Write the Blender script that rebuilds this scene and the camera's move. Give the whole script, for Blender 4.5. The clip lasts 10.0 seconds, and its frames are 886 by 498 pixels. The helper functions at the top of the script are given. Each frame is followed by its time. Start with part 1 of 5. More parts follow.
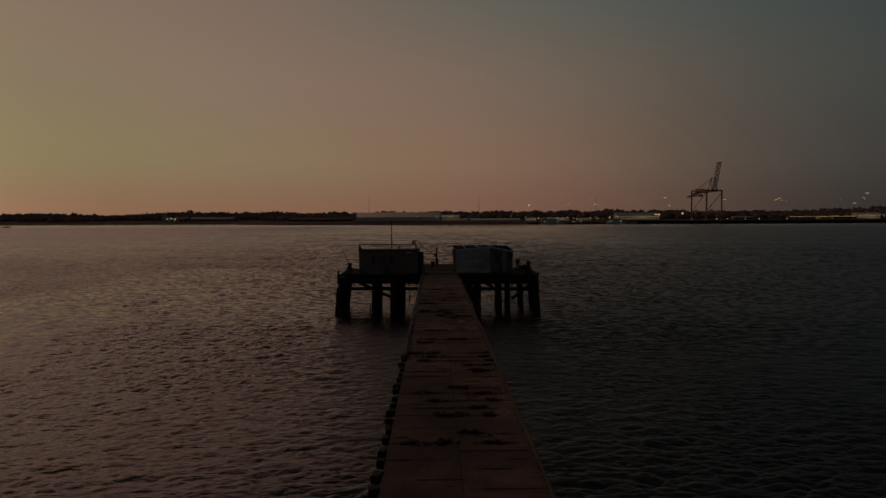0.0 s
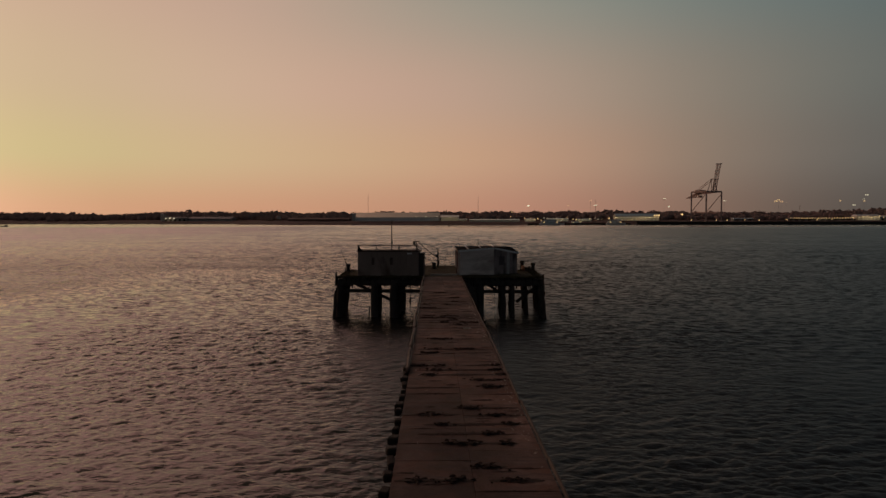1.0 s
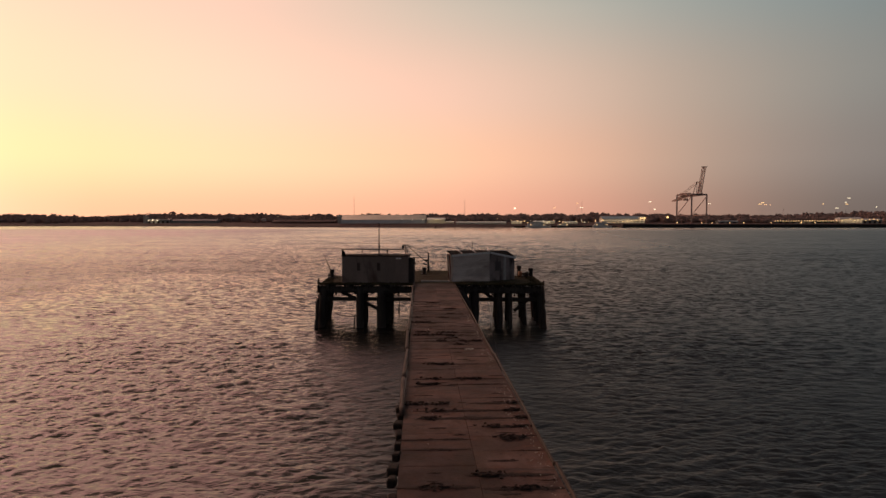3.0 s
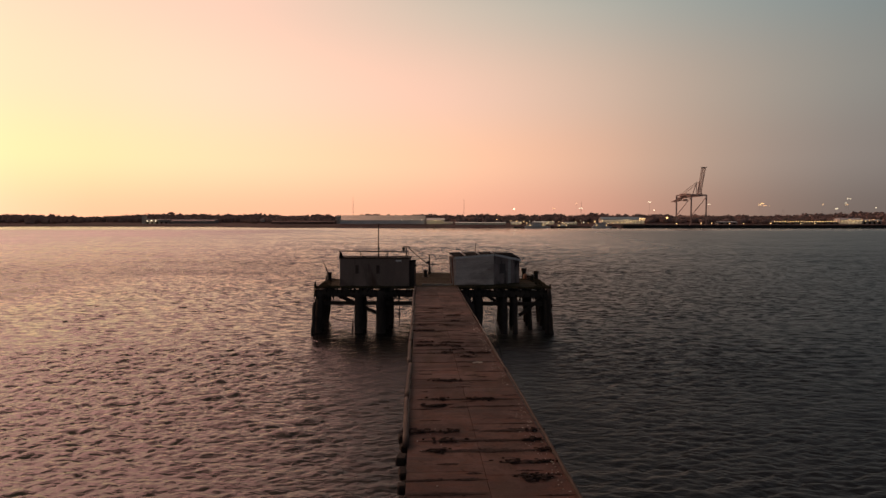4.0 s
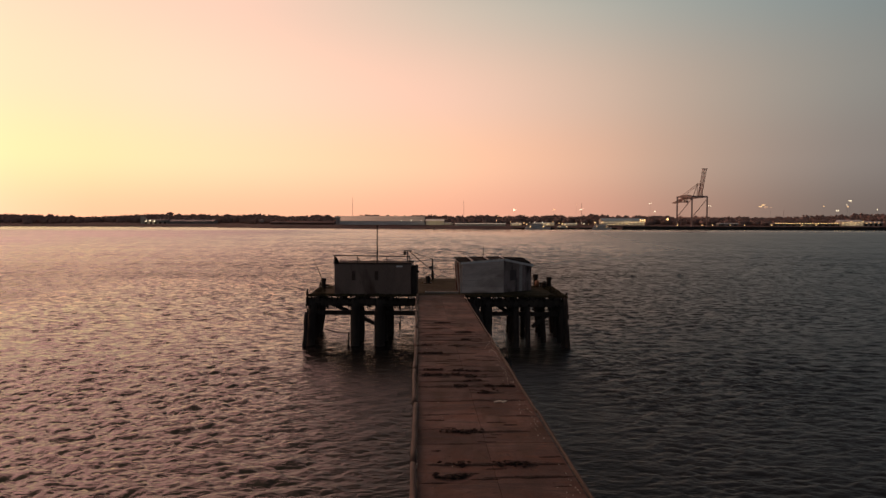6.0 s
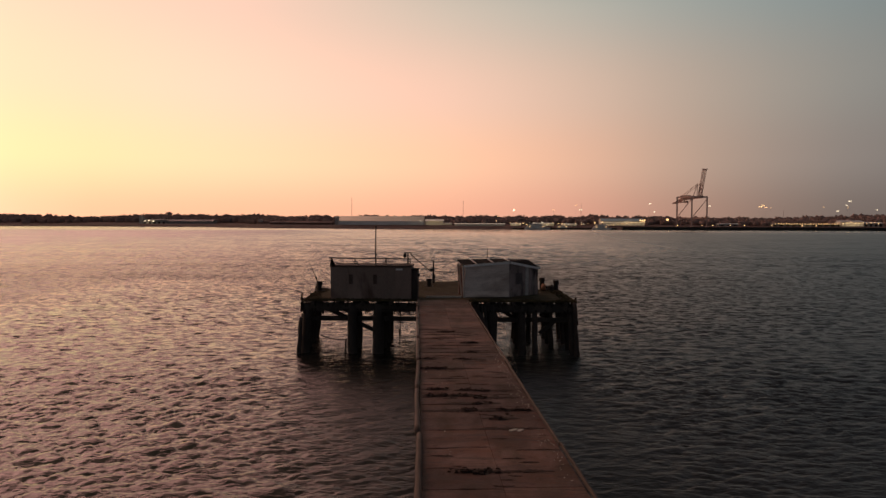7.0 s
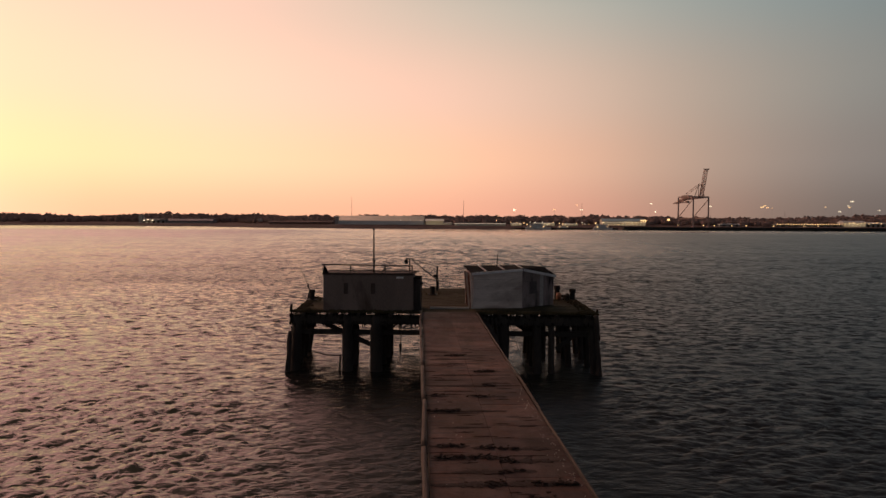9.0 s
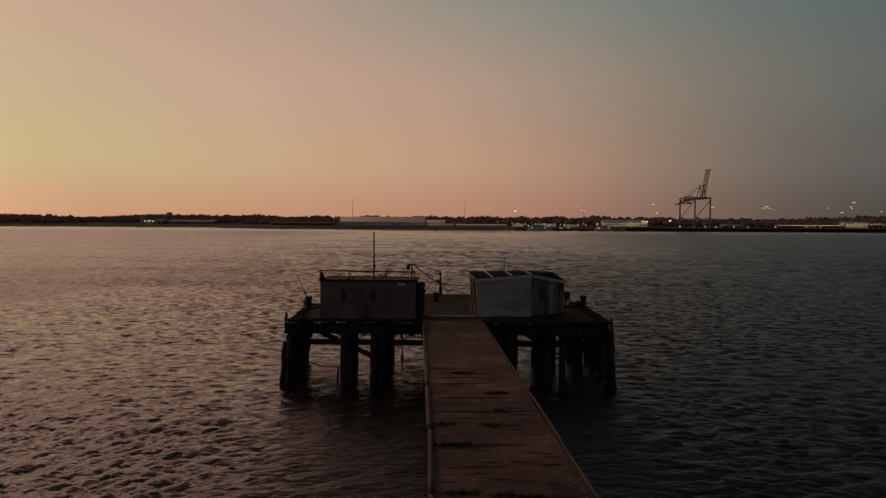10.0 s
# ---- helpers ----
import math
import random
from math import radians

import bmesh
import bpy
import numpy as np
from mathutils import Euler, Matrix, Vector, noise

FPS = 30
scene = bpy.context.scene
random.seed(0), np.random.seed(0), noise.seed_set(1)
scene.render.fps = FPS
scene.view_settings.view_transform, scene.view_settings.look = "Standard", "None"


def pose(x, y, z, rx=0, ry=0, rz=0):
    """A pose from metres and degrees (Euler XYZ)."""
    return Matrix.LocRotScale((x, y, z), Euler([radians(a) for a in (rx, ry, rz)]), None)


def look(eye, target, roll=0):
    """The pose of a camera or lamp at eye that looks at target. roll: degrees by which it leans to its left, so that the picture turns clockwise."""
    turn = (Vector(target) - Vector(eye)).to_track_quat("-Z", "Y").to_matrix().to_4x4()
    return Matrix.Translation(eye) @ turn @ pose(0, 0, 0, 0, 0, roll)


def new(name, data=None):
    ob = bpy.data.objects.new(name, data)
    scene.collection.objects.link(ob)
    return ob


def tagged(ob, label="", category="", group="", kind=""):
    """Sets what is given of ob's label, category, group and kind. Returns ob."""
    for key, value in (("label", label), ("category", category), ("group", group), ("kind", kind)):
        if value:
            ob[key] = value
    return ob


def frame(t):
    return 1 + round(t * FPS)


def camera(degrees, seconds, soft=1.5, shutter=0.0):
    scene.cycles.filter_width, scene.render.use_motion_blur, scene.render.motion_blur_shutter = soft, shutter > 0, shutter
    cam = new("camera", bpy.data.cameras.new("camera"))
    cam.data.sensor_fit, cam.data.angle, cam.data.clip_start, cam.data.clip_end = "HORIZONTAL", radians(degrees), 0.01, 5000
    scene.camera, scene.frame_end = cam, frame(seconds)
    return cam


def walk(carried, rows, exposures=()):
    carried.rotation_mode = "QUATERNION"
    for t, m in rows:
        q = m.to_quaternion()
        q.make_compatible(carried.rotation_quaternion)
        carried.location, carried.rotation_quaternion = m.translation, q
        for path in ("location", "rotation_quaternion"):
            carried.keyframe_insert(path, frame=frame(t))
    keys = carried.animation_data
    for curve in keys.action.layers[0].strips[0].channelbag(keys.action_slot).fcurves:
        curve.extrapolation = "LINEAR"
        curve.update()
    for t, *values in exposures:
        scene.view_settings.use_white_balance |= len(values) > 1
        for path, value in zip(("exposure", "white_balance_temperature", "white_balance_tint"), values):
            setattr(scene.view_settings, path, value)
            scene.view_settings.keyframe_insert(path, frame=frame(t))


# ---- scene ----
cam = camera(68.0, 10.0)
PATH = [
    (0, (5.289, -56.853, 8.303), (5.171, -54.859, 8.213), -0.3),
    (0.5, (5.105, -55.828, 8.29), (4.987, -53.833, 8.201), -0.2),
    (1, (4.911, -54.755, 8.264), (4.796, -52.761, 8.175), -0.1),
    (1.5, (4.733, -53.658, 8.23), (4.621, -51.663, 8.143), -0.1),
    (2, (4.568, -52.671, 8.246), (4.467, -50.676, 8.159), -0.1),
    (2.5, (4.393, -51.561, 8.226), (4.314, -49.565, 8.142), -0.1),
    (4, (3.91, -48.291, 8.246), (3.84, -46.293, 8.166), 0.0),
    (4.5, (3.75, -47.202, 8.258), (3.681, -45.204, 8.179), 0.0),
    (5, (3.627, -46.133, 8.308), (3.558, -44.135, 8.229), 0.0),
    (5.5, (3.499, -44.967, 8.305), (3.429, -42.97, 8.227), 0.1),
    (7, (3.083, -41.44, 8.347), (3.017, -39.443, 8.27), 0.2),
    (7.5, (2.986, -40.359, 8.396), (2.92, -38.361, 8.318), 0.2),
    (8, (2.853, -39.313, 8.434), (2.788, -37.315, 8.357), 0.2),
    (8.5, (2.724, -38.196, 8.476), (2.658, -36.198, 8.399), 0.2),
    (9, (2.596, -37.035, 8.527), (2.53, -35.038, 8.449), 0.3),
    (9.5, (2.463, -35.901, 8.588), (2.396, -33.904, 8.511), 0.4),
    (10, (2.342, -34.833, 8.66), (2.273, -32.836, 8.585), 0.3),
]
FADE = [(0.0, -2.24, 6150, 0), (0.5, -1.57, 6150, 0), (1.0, -0.9, 6220, 1), (1.5, -0.27, 6230, 4), (2.0, -0.07, 6410, 10), (2.6, 0.0, 6500, 10), (9.3, 0.0, 6500, 10),
        (9.5, -0.15, 6370, 6), (9.8, -0.6, 6330, 5), (10.0, -1.0, 6240, 2)]
walk(cam, [(t, look(e, g, r)) for t, e, g, r in PATH], FADE)

# ---- sky after sunset: the sun has gone down to the left of the pier ----


def lin(r, g, b):
    """A display colour 0 to 255 as linear light."""
    return tuple(((c / 255 + 0.055) / 1.055) ** 2.4 if c > 10 else c / 255 / 12.92 for c in (r, g, b))


SUNSET = radians(-50)          # azimuth of the afterglow, from +y to +x


def make_world():
    world = bpy.data.worlds.new("dusk_sky")
    scene.world = world
    world.use_nodes = True
    nt = world.node_tree
    nt.nodes.clear()
    add, link = nt.nodes.new, nt.links.new
    out, bg = add("ShaderNodeOutputWorld"), add("ShaderNodeBackground")
    co, sep = add("ShaderNodeTexCoord"), add("ShaderNodeSeparateXYZ")
    link(co.outputs["Generated"], sep.inputs[0])

    def math_node(op, a, b=None, clamp=False):
        n = add("ShaderNodeMath")
        n.operation, n.use_clamp = op, clamp
        for i, v in enumerate((a, b)):
            if v is None:
                continue
            if isinstance(v, (int, float)):
                n.inputs[i].default_value = v
            else:
                link(v, n.inputs[i])
        return n.outputs[0]

    x, y, z = sep.outputs
    along = math_node("ADD", math_node("MULTIPLY", x, math.sin(SUNSET)), math_node("MULTIPLY", y, math.cos(SUNSET)))
    flat = math_node("SQRT", math_node("ADD", math_node("MULTIPLY", x, x), math_node("MULTIPLY", y, y)))
    turn = math_node("DIVIDE", math_node("ARCCOSINE", math_node("DIVIDE", along, math_node("MAXIMUM", flat, 0.001))), math.pi)
    height = math_node("DIVIDE", math_node("ARCSINE", math_node("MAXIMUM", z, 0.0)), math.pi / 2)

    def ramp(fac, stops):
        """A colour ramp, averaged over a little width so that its stops leave no edges."""
        total = None
        for shift in (-0.036, -0.012, 0.012, 0.036):
            n = add("ShaderNodeValToRGB")
            els = n.color_ramp.elements
            while len(els) < len(stops):
                els.new(0.5)
            for e, (p, c) in zip(els, stops):
                e.position, e.color = p, (*c, 1)
            link(math_node("ADD", fac, shift), n.inputs[0])
            sc = add("ShaderNodeVectorMath")
            sc.operation = "SCALE"
            link(n.outputs[0], sc.inputs[0])
            sc.inputs["Scale"].default_value = 0.25
            if total is None:
                total = sc.outputs[0]
            else:
                su = add("ShaderNodeVectorMath")
                link(total, su.inputs[0]), link(sc.outputs[0], su.inputs[1])
                total = su.outputs[0]
        return total

    def hot(c, k, all_by=1.0):
        """Red that is brighter than white shows."""
        k = 1 + 0.7 * (k - 1)
        return (c[0] * k * all_by, c[1] * all_by, c[2] * all_by)

    low = ramp(turn, [(0.0, hot(lin(255, 206, 168), 1.3, 2.2)), (0.075, hot(lin(254, 206, 160), 1.28, 1.1)), (0.148, hot(lin(253, 197, 156), 1.24, 1.06)), (0.232, hot(lin(249, 190, 154), 1.14)),
                      (0.306, hot(lin(240, 172, 146), 1.03)), (0.351, lin(206, 154, 132)), (0.404, lin(144, 123, 110)), (0.455, lin(110, 100, 96)), (0.52, lin(94, 90, 90)), (1.0, lin(122, 114, 118))])
    rim = ramp(turn, [(0.0, hot(lin(255, 232, 180), 1.3, 1.5)), (0.075, hot(lin(251, 243, 176), 1.3, 1.02)), (0.148, hot(lin(253, 228, 180), 1.26, 1.05)), (0.232, hot(lin(254, 216, 174), 1.2)),
                      (0.306, hot(lin(252, 196, 164), 1.05)), (0.351, lin(213, 174, 149)), (0.404, lin(163, 145, 133)), (0.455, lin(133, 127, 122)), (0.52, lin(108, 106, 105)), (1.0, lin(128, 120, 125))])
    mid = ramp(turn, [(0.0, hot(lin(255, 232, 192), 1.3, 1.35)), (0.075, hot(lin(253, 234, 188), 1.28, 1.0)), (0.148, hot(lin(253, 225, 193), 1.24, 1.04)), (0.232, hot(lin(253, 211, 186), 1.14)),
                      (0.306, lin(236, 199, 176)), (0.351, lin(204, 177, 158)), (0.404, lin(165, 154, 142)), (0.455, lin(139, 140, 136)), (0.52, lin(112, 116, 116)), (1.0, lin(124, 120, 126))])
    high = ramp(turn, [(0.0, hot(lin(255, 215, 192), 1.25, 1.3)), (0.075, hot(lin(254, 223, 192), 1.22)), (0.148, hot(lin(253, 213, 190), 1.15)), (0.232, lin(226, 202, 182)),
                       (0.306, lin(194, 188, 174)), (0.351, lin(170, 172, 163)), (0.404, lin(142, 153, 151)), (0.455, lin(126, 142, 144)), (0.52, lin(100, 113, 117)), (1.0, lin(104, 106, 114))])
    over = ramp(turn, [(0.0, hot(lin(255, 199, 185), 1.2, 3.7)), (0.075, hot(lin(255, 198, 183), 1.2, 3.45)), (0.148, hot(lin(252, 191, 177), 1.15, 2.55)), (0.232, lin(190, 158, 150)),
                       (0.306, lin(119, 121, 126)), (0.351, lin(97, 107, 118)), (0.404, lin(77, 89, 104)), (0.455, lin(65, 79, 94)), (0.52, lin(53, 64, 77)), (1.0, lin(50, 55, 67))])
    top = ramp(turn, [(0.0, lin(160, 140, 112)), (0.15, lin(134, 119, 100)), (0.27, lin(74, 72, 72)), (0.4, lin(44, 50, 62)), (1.0, lin(36, 42, 54))])

    def mix(fac, a, b):
        n = add("ShaderNodeMixRGB")
        link(fac, n.inputs[0]), link(a, n.inputs[1]), link(b, n.inputs[2])
        return n.outputs[0]

    def rise(a, b):
        n = add("ShaderNodeMapRange")
        n.interpolation_type = "SMOOTHSTEP"
        n.inputs[1].default_value, n.inputs[2].default_value = a, b
        link(height, n.inputs[0])
        return n.outputs[0]

    col = mix(rise(0.004, 0.060), low, rim)
    col = mix(rise(0.055, 0.125), col, mid)
    col = mix(rise(0.115, 0.215), col, high)
    col = mix(rise(0.19, 0.30), col, over)
    col = mix(rise(0.28, 0.56), col, top)
    link(col, bg.inputs[0])
    bg.inputs[1].default_value = 1.0
    link(bg.outputs[0], out.inputs[0])


make_world()

# ---- materials ----


def material(name, build):
    m = bpy.data.materials.new(name)
    m.use_nodes = True
    nt = m.node_tree
    bsdf = nt.nodes["Principled BSDF"]
    build(nt, bsdf)
    return m


def noise_at(nt, scale, detail=4.0, rough=0.55, stretch=None, distort=0.0):
    co = nt.nodes.new("ShaderNodeNewGeometry")
    vec = co.outputs["Position"]
    if stretch:
        mp = nt.nodes.new("ShaderNodeMapping")
        mp.inputs["Scale"].default_value = stretch
        nt.links.new(vec, mp.inputs[0])
        vec = mp.outputs[0]
    n = nt.nodes.new("ShaderNodeTexNoise")
    n.inputs["Scale"].default_value, n.inputs["Detail"].default_value = scale, detail
    n.inputs["Roughness"].default_value, n.inputs["Distortion"].default_value = rough, distort
    nt.links.new(vec, n.inputs["Vector"])
    return n.outputs["Fac"]


def ramp_of(nt, fac, stops):
    n = nt.nodes.new("ShaderNodeValToRGB")
    els = n.color_ramp.elements
    while len(els) < len(stops):
        els.new(0.5)
    for e, (p, c) in zip(els, stops):
        e.position, e.color = p, (*c, 1)
    nt.links.new(fac, n.inputs[0])
    return n.outputs[0]


def blend(nt, fac, a, b, mode="MIX"):
    n = nt.nodes.new("ShaderNodeMixRGB")
    n.blend_type = mode
    for i, v in enumerate((fac, a, b)):
        if isinstance(v, (int, float)):
            n.inputs[i].default_value = v
        elif isinstance(v, tuple):
            n.inputs[i].default_value = (*v, 1)
        else:
            nt.links.new(v, n.inputs[i])
    return n.outputs[0]


def bump_of(nt, bsdf, height, strength, distance, normal=None):
    n = nt.nodes.new("ShaderNodeBump")
    n.inputs["Strength"].default_value, n.inputs["Distance"].default_value = strength, distance
    nt.links.new(height, n.inputs["Height"])
    if normal:
        nt.links.new(normal, n.inputs["Normal"])
    nt.links.new(n.outputs[0], bsdf.inputs["Normal"])
    return n.outputs[0]


def worn(name, dark, mid, light, scale=3.0, rough=(0.6, 0.9), bump=0.4, grain=25.0, stretch=None, metal=0.0, vary=0.0, stain=None, spec=0.25):
    """A weathered surface: three tones in patches, fine grain, an optional stain, and relief."""
    def build(nt, bsdf):
        patches = noise_at(nt, scale, 6, 0.6, stretch, 0.3)
        col = ramp_of(nt, patches, [(0.3, dark), (0.5, mid), (0.72, light)])
        fine = noise_at(nt, grain, 3, 0.6, stretch)
        col = blend(nt, 0.35, col, ramp_of(nt, fine, [(0.3, tuple(c * 0.5 for c in mid)), (0.7, tuple(min(1, c * 1.4) for c in mid))]))
        if stain:
            spots = noise_at(nt, scale * 0.4, 5, 0.65, stretch, 0.8)
            f = ramp_of(nt, spots, [(0.52, (0, 0, 0)), (0.66, (1, 1, 1))])
            col = blend(nt, f, col, stain)
        if vary:
            info = nt.nodes.new("ShaderNodeObjectInfo")
            k = ramp_of(nt, info.outputs["Random"], [(0.0, (1 - vary,) * 3), (1.0, (1 + vary * 0.4, 1 + vary * 0.3, 1 + vary * 0.25))])
            col = blend(nt, 1.0, col, k, "MULTIPLY")
        nt.links.new(col, bsdf.inputs["Base Color"])
        r = nt.nodes.new("ShaderNodeMapRange")
        r.inputs[3].default_value, r.inputs[4].default_value = rough
        nt.links.new(patches, r.inputs[0])
        nt.links.new(r.outputs[0], bsdf.inputs["Roughness"])
        bsdf.inputs["Metallic"].default_value = metal
        bsdf.inputs["Specular IOR Level"].default_value = spec
        bump_of(nt, bsdf, fine, bump, 0.01)
    return material(name, build)


def ridged(nt, fac):
    """Turns soft noise into sharp crests."""
    a = nt.nodes.new("ShaderNodeMath")
    a.operation = "MULTIPLY_ADD"
    a.inputs[1].default_value, a.inputs[2].default_value = 2.0, -1.0
    nt.links.new(fac, a.inputs[0])
    b = nt.nodes.new("ShaderNodeMath")
    b.operation = "ABSOLUTE"
    nt.links.new(a.outputs[0], b.inputs[0])
    c = nt.nodes.new("ShaderNodeMath")
    c.operation = "SUBTRACT"
    c.inputs[0].default_value = 1.0
    nt.links.new(b.outputs[0], c.inputs[1])
    return c.outputs[0]


# calm water in the lee of the pier head: x and y where it begins and is full
LEE = ((-8.6, -6.0), (11.2, 8.8), (-44.0, -20.0), (9.0, 5.0))
LEE_NARROW = 0.26


def water_build(nt, bsdf):
    silt = noise_at(nt, 0.02, 4)
    nt.links.new(ramp_of(nt, silt, [(0.35, (0.018, 0.018, 0.0155)), (0.7, (0.024, 0.0235, 0.020))]), bsdf.inputs["Base Color"])
    # fine ruffling: all of one side, and in the shelter of the pier head on the other
    place = nt.nodes.new("ShaderNodeSeparateXYZ")
    nt.links.new(nt.nodes.new("ShaderNodeNewGeometry").outputs["Position"], place.inputs[0])

    def slide(axis, x0, x1, v0, v1):
        m = nt.nodes.new("ShaderNodeMapRange")
        m.inputs[1].default_value, m.inputs[2].default_value = x0, x1
        m.inputs[3].default_value, m.inputs[4].default_value = v0, v1
        nt.links.new(place.outputs[axis], m.inputs[0])
        return m.outputs[0]

    def calc(op, a, b, c=None):
        n = nt.nodes.new("ShaderNodeMath")
        n.operation = op
        for k, v in enumerate((a, b, c)):
            if isinstance(v, float):
                n.inputs[k].default_value = v
            elif v is not None:
                nt.links.new(v, n.inputs[k])
        return n.outputs[0]

    shelter = nt.nodes.new("ShaderNodeMapRange")
    shelter.inputs[1].default_value, shelter.inputs[2].default_value = -9.2, -5.5
    shelter.inputs[3].default_value, shelter.inputs[4].default_value = 0.0, 0.5
    nt.links.new(calc("MULTIPLY_ADD", place.outputs[1], LEE_NARROW, place.outputs[0]), shelter.inputs[0])
    sheltered = shelter.outputs[0]
    ruffle = calc("MAXIMUM", sheltered, slide(0, 2.0, 8.0, 0.0, 1.0))
    ruffle = calc("MULTIPLY", ruffle, slide(1, 0.0, 170.0, 0.33, 0.0))
    rough = calc("ADD", ruffle, 0.045)
    outer = nt.nodes.new("ShaderNodeMapRange")
    outer.interpolation_type = "SMOOTHSTEP"
    outer.inputs[1].default_value, outer.inputs[2].default_value = -60.0, 90.0
    outer.inputs[3].default_value, outer.inputs[4].default_value = 0.05, 0.26
    nt.links.new(calc("MULTIPLY_ADD", place.outputs[1], -0.12, place.outputs[0]), outer.inputs[0])
    off_shore = slide(1, 560.0, 930.0, 1.0, 0.2)
    far_rough = calc("MULTIPLY", slide(1, 10.0, 160.0, 0.0, 1.0), off_shore)
    nt.links.new(calc("MULTIPLY_ADD", outer.outputs[0], far_rough, rough), bsdf.inputs["Roughness"])
    bsdf.inputs["IOR"].default_value = 1.333
    # gusts make some stretches rougher than others
    gust = nt.nodes.new("ShaderNodeMapRange")
    gust.inputs[1].default_value, gust.inputs[2].default_value = 0.32, 0.66
    gust.inputs[3].default_value, gust.inputs[4].default_value = 0.55, 1.3
    nt.links.new(noise_at(nt, 0.03, 4, 0.6, (0.45, 1.5, 1)), gust.inputs[0])

    def vec(op, a, b):
        n = nt.nodes.new("ShaderNodeVectorMath")
        n.operation = op
        for k, v in enumerate((a, b)):
            if isinstance(v, tuple):
                n.inputs[k].default_value = v
            elif v is not None:
                nt.links.new(v, n.inputs[k])
        return n.outputs[0]

    geo = nt.nodes.new("ShaderNodeNewGeometry")

    def slopes(scale, detail, stretch, size, turn=9):
        mp = nt.nodes.new("ShaderNodeMapping")
        mp.inputs["Scale"].default_value = stretch
        mp.inputs["Rotation"].default_value = (0, 0, radians(turn))
        nt.links.new(geo.outputs["Position"], mp.inputs[0])
        n = nt.nodes.new("ShaderNodeTexNoise")
        n.inputs["Scale"].default_value, n.inputs["Detail"].default_value = scale, detail
        n.inputs["Roughness"].default_value, n.inputs["Distortion"].default_value = 0.62, 0.35
        nt.links.new(mp.outputs[0], n.inputs["Vector"])
        return vec("MULTIPLY", vec("SUBTRACT", n.outputs["Color"], (0.5, 0.5, 0.5)), (size * 0.4, size * 1.5, 0.0))

    # sharp little crests
    crests = None
    for scale, distance, turn in ((1.25, 0.03, 24), (2.8, 0.02, -30), (6.5, 0.006, 10)):
        mp = nt.nodes.new("ShaderNodeMapping")
        mp.inputs["Scale"].default_value, mp.inputs["Rotation"].default_value = (0.62, 1.3, 1), (0, 0, radians(turn))
        nt.links.new(geo.outputs["Position"], mp.inputs[0])
        n = nt.nodes.new("ShaderNodeTexNoise")
        n.inputs["Scale"].default_value, n.inputs["Detail"].default_value, n.inputs["Distortion"].default_value = scale, 2, 0.7
        nt.links.new(mp.outputs[0], n.inputs["Vector"])
        b = nt.nodes.new("ShaderNodeBump")
        b.inputs["Distance"].default_value = distance
        nt.links.new(ridged(nt, n.outputs["Fac"]), b.inputs["Height"])
        if crests:
            nt.links.new(crests, b.inputs["Normal"])
        crests = b.outputs[0]
    # short chop by the pier, longer waves farther out in the channel
    sep = nt.nodes.new("ShaderNodeSeparateXYZ")
    nt.links.new(geo.outputs["Position"], sep.inputs[0])

    def reach(y0, y1, up):
        m = nt.nodes.new("ShaderNodeMapRange")
        m.inputs[1].default_value, m.inputs[2].default_value = y0, y1
        m.inputs[3].default_value, m.inputs[4].default_value = (0.0, 1.0) if up else (1.0, 0.0)
        nt.links.new(sep.outputs[1], m.inputs[0])
        return m.outputs[0]

    def times(v, f):
        n = nt.nodes.new("ShaderNodeVectorMath")
        n.operation = "SCALE"
        nt.links.new(v, n.inputs[0])
        nt.links.new(f, n.inputs["Scale"])
        return n.outputs[0]

    ripple = slopes(2.4, 3, (0.65, 1.4, 1), 0.14)
    for part_of in (times(times(slopes(2.6, 2, (0.45, 0.8, 1), 1.6, 4), reach(-25, 15, True)), reach(60, 140, False)),
                    times(times(slopes(0.9, 3, (0.6, 0.42, 1), 0.98, -3), reach(30, 80, True)), reach(120, 260, False)),
                    times(times(slopes(0.2, 4, (1.1, 0.42, 1), 0.34, 3), reach(90, 190, True)), reach(240, 500, False)),
                    times(slopes(0.3, 3, (0.4, 0.09, 1), 0.12, 2), reach(220, 450, True))):
        ripple = vec("ADD", ripple, part_of)
    # normals tilted towards the landing for unresolved waves, so the water mirrors higher sky
    sky_tilt = nt.nodes.new("ShaderNodeCombineXYZ")
    sky_tilt.inputs[1].default_value = -0.155
    ripple = vec("ADD", ripple, times(times(sky_tilt.outputs[0], calc("MULTIPLY", calc("MULTIPLY", reach(-150, 30, True), off_shore), calc("MAXIMUM", calc("MULTIPLY", reach(80, 800, False), slide(0, 5.0, 50.0, 1.0, 0.72)), slide(0, -200.0, 0.0, 1.35, 0.0)))), calc("MAXIMUM", slide(0, -16.0, 1.0, 0.08, 0.85), reach(-28, 36, True))))
    # smooth water in the lee of the pier head

    def edge(axis, a, b):
        m = nt.nodes.new("ShaderNodeMapRange")
        m.inputs[1].default_value, m.inputs[2].default_value = a, b
        nt.links.new(calc("MULTIPLY_ADD", sep.outputs[1], LEE_NARROW, sep.outputs[0]) if axis is None else sep.outputs[axis], m.inputs[0])
        return m.outputs[0]

    lee = None
    for axis, (a, b) in zip((None, 0, 1, 1), LEE):
        e = edge(axis, a, b)
        if lee is None:
            lee = e
            continue
        n = nt.nodes.new("ShaderNodeMath")
        n.operation = "MULTIPLY"
        nt.links.new(lee, n.inputs[0])
        nt.links.new(e, n.inputs[1])
        lee = n.outputs[0]
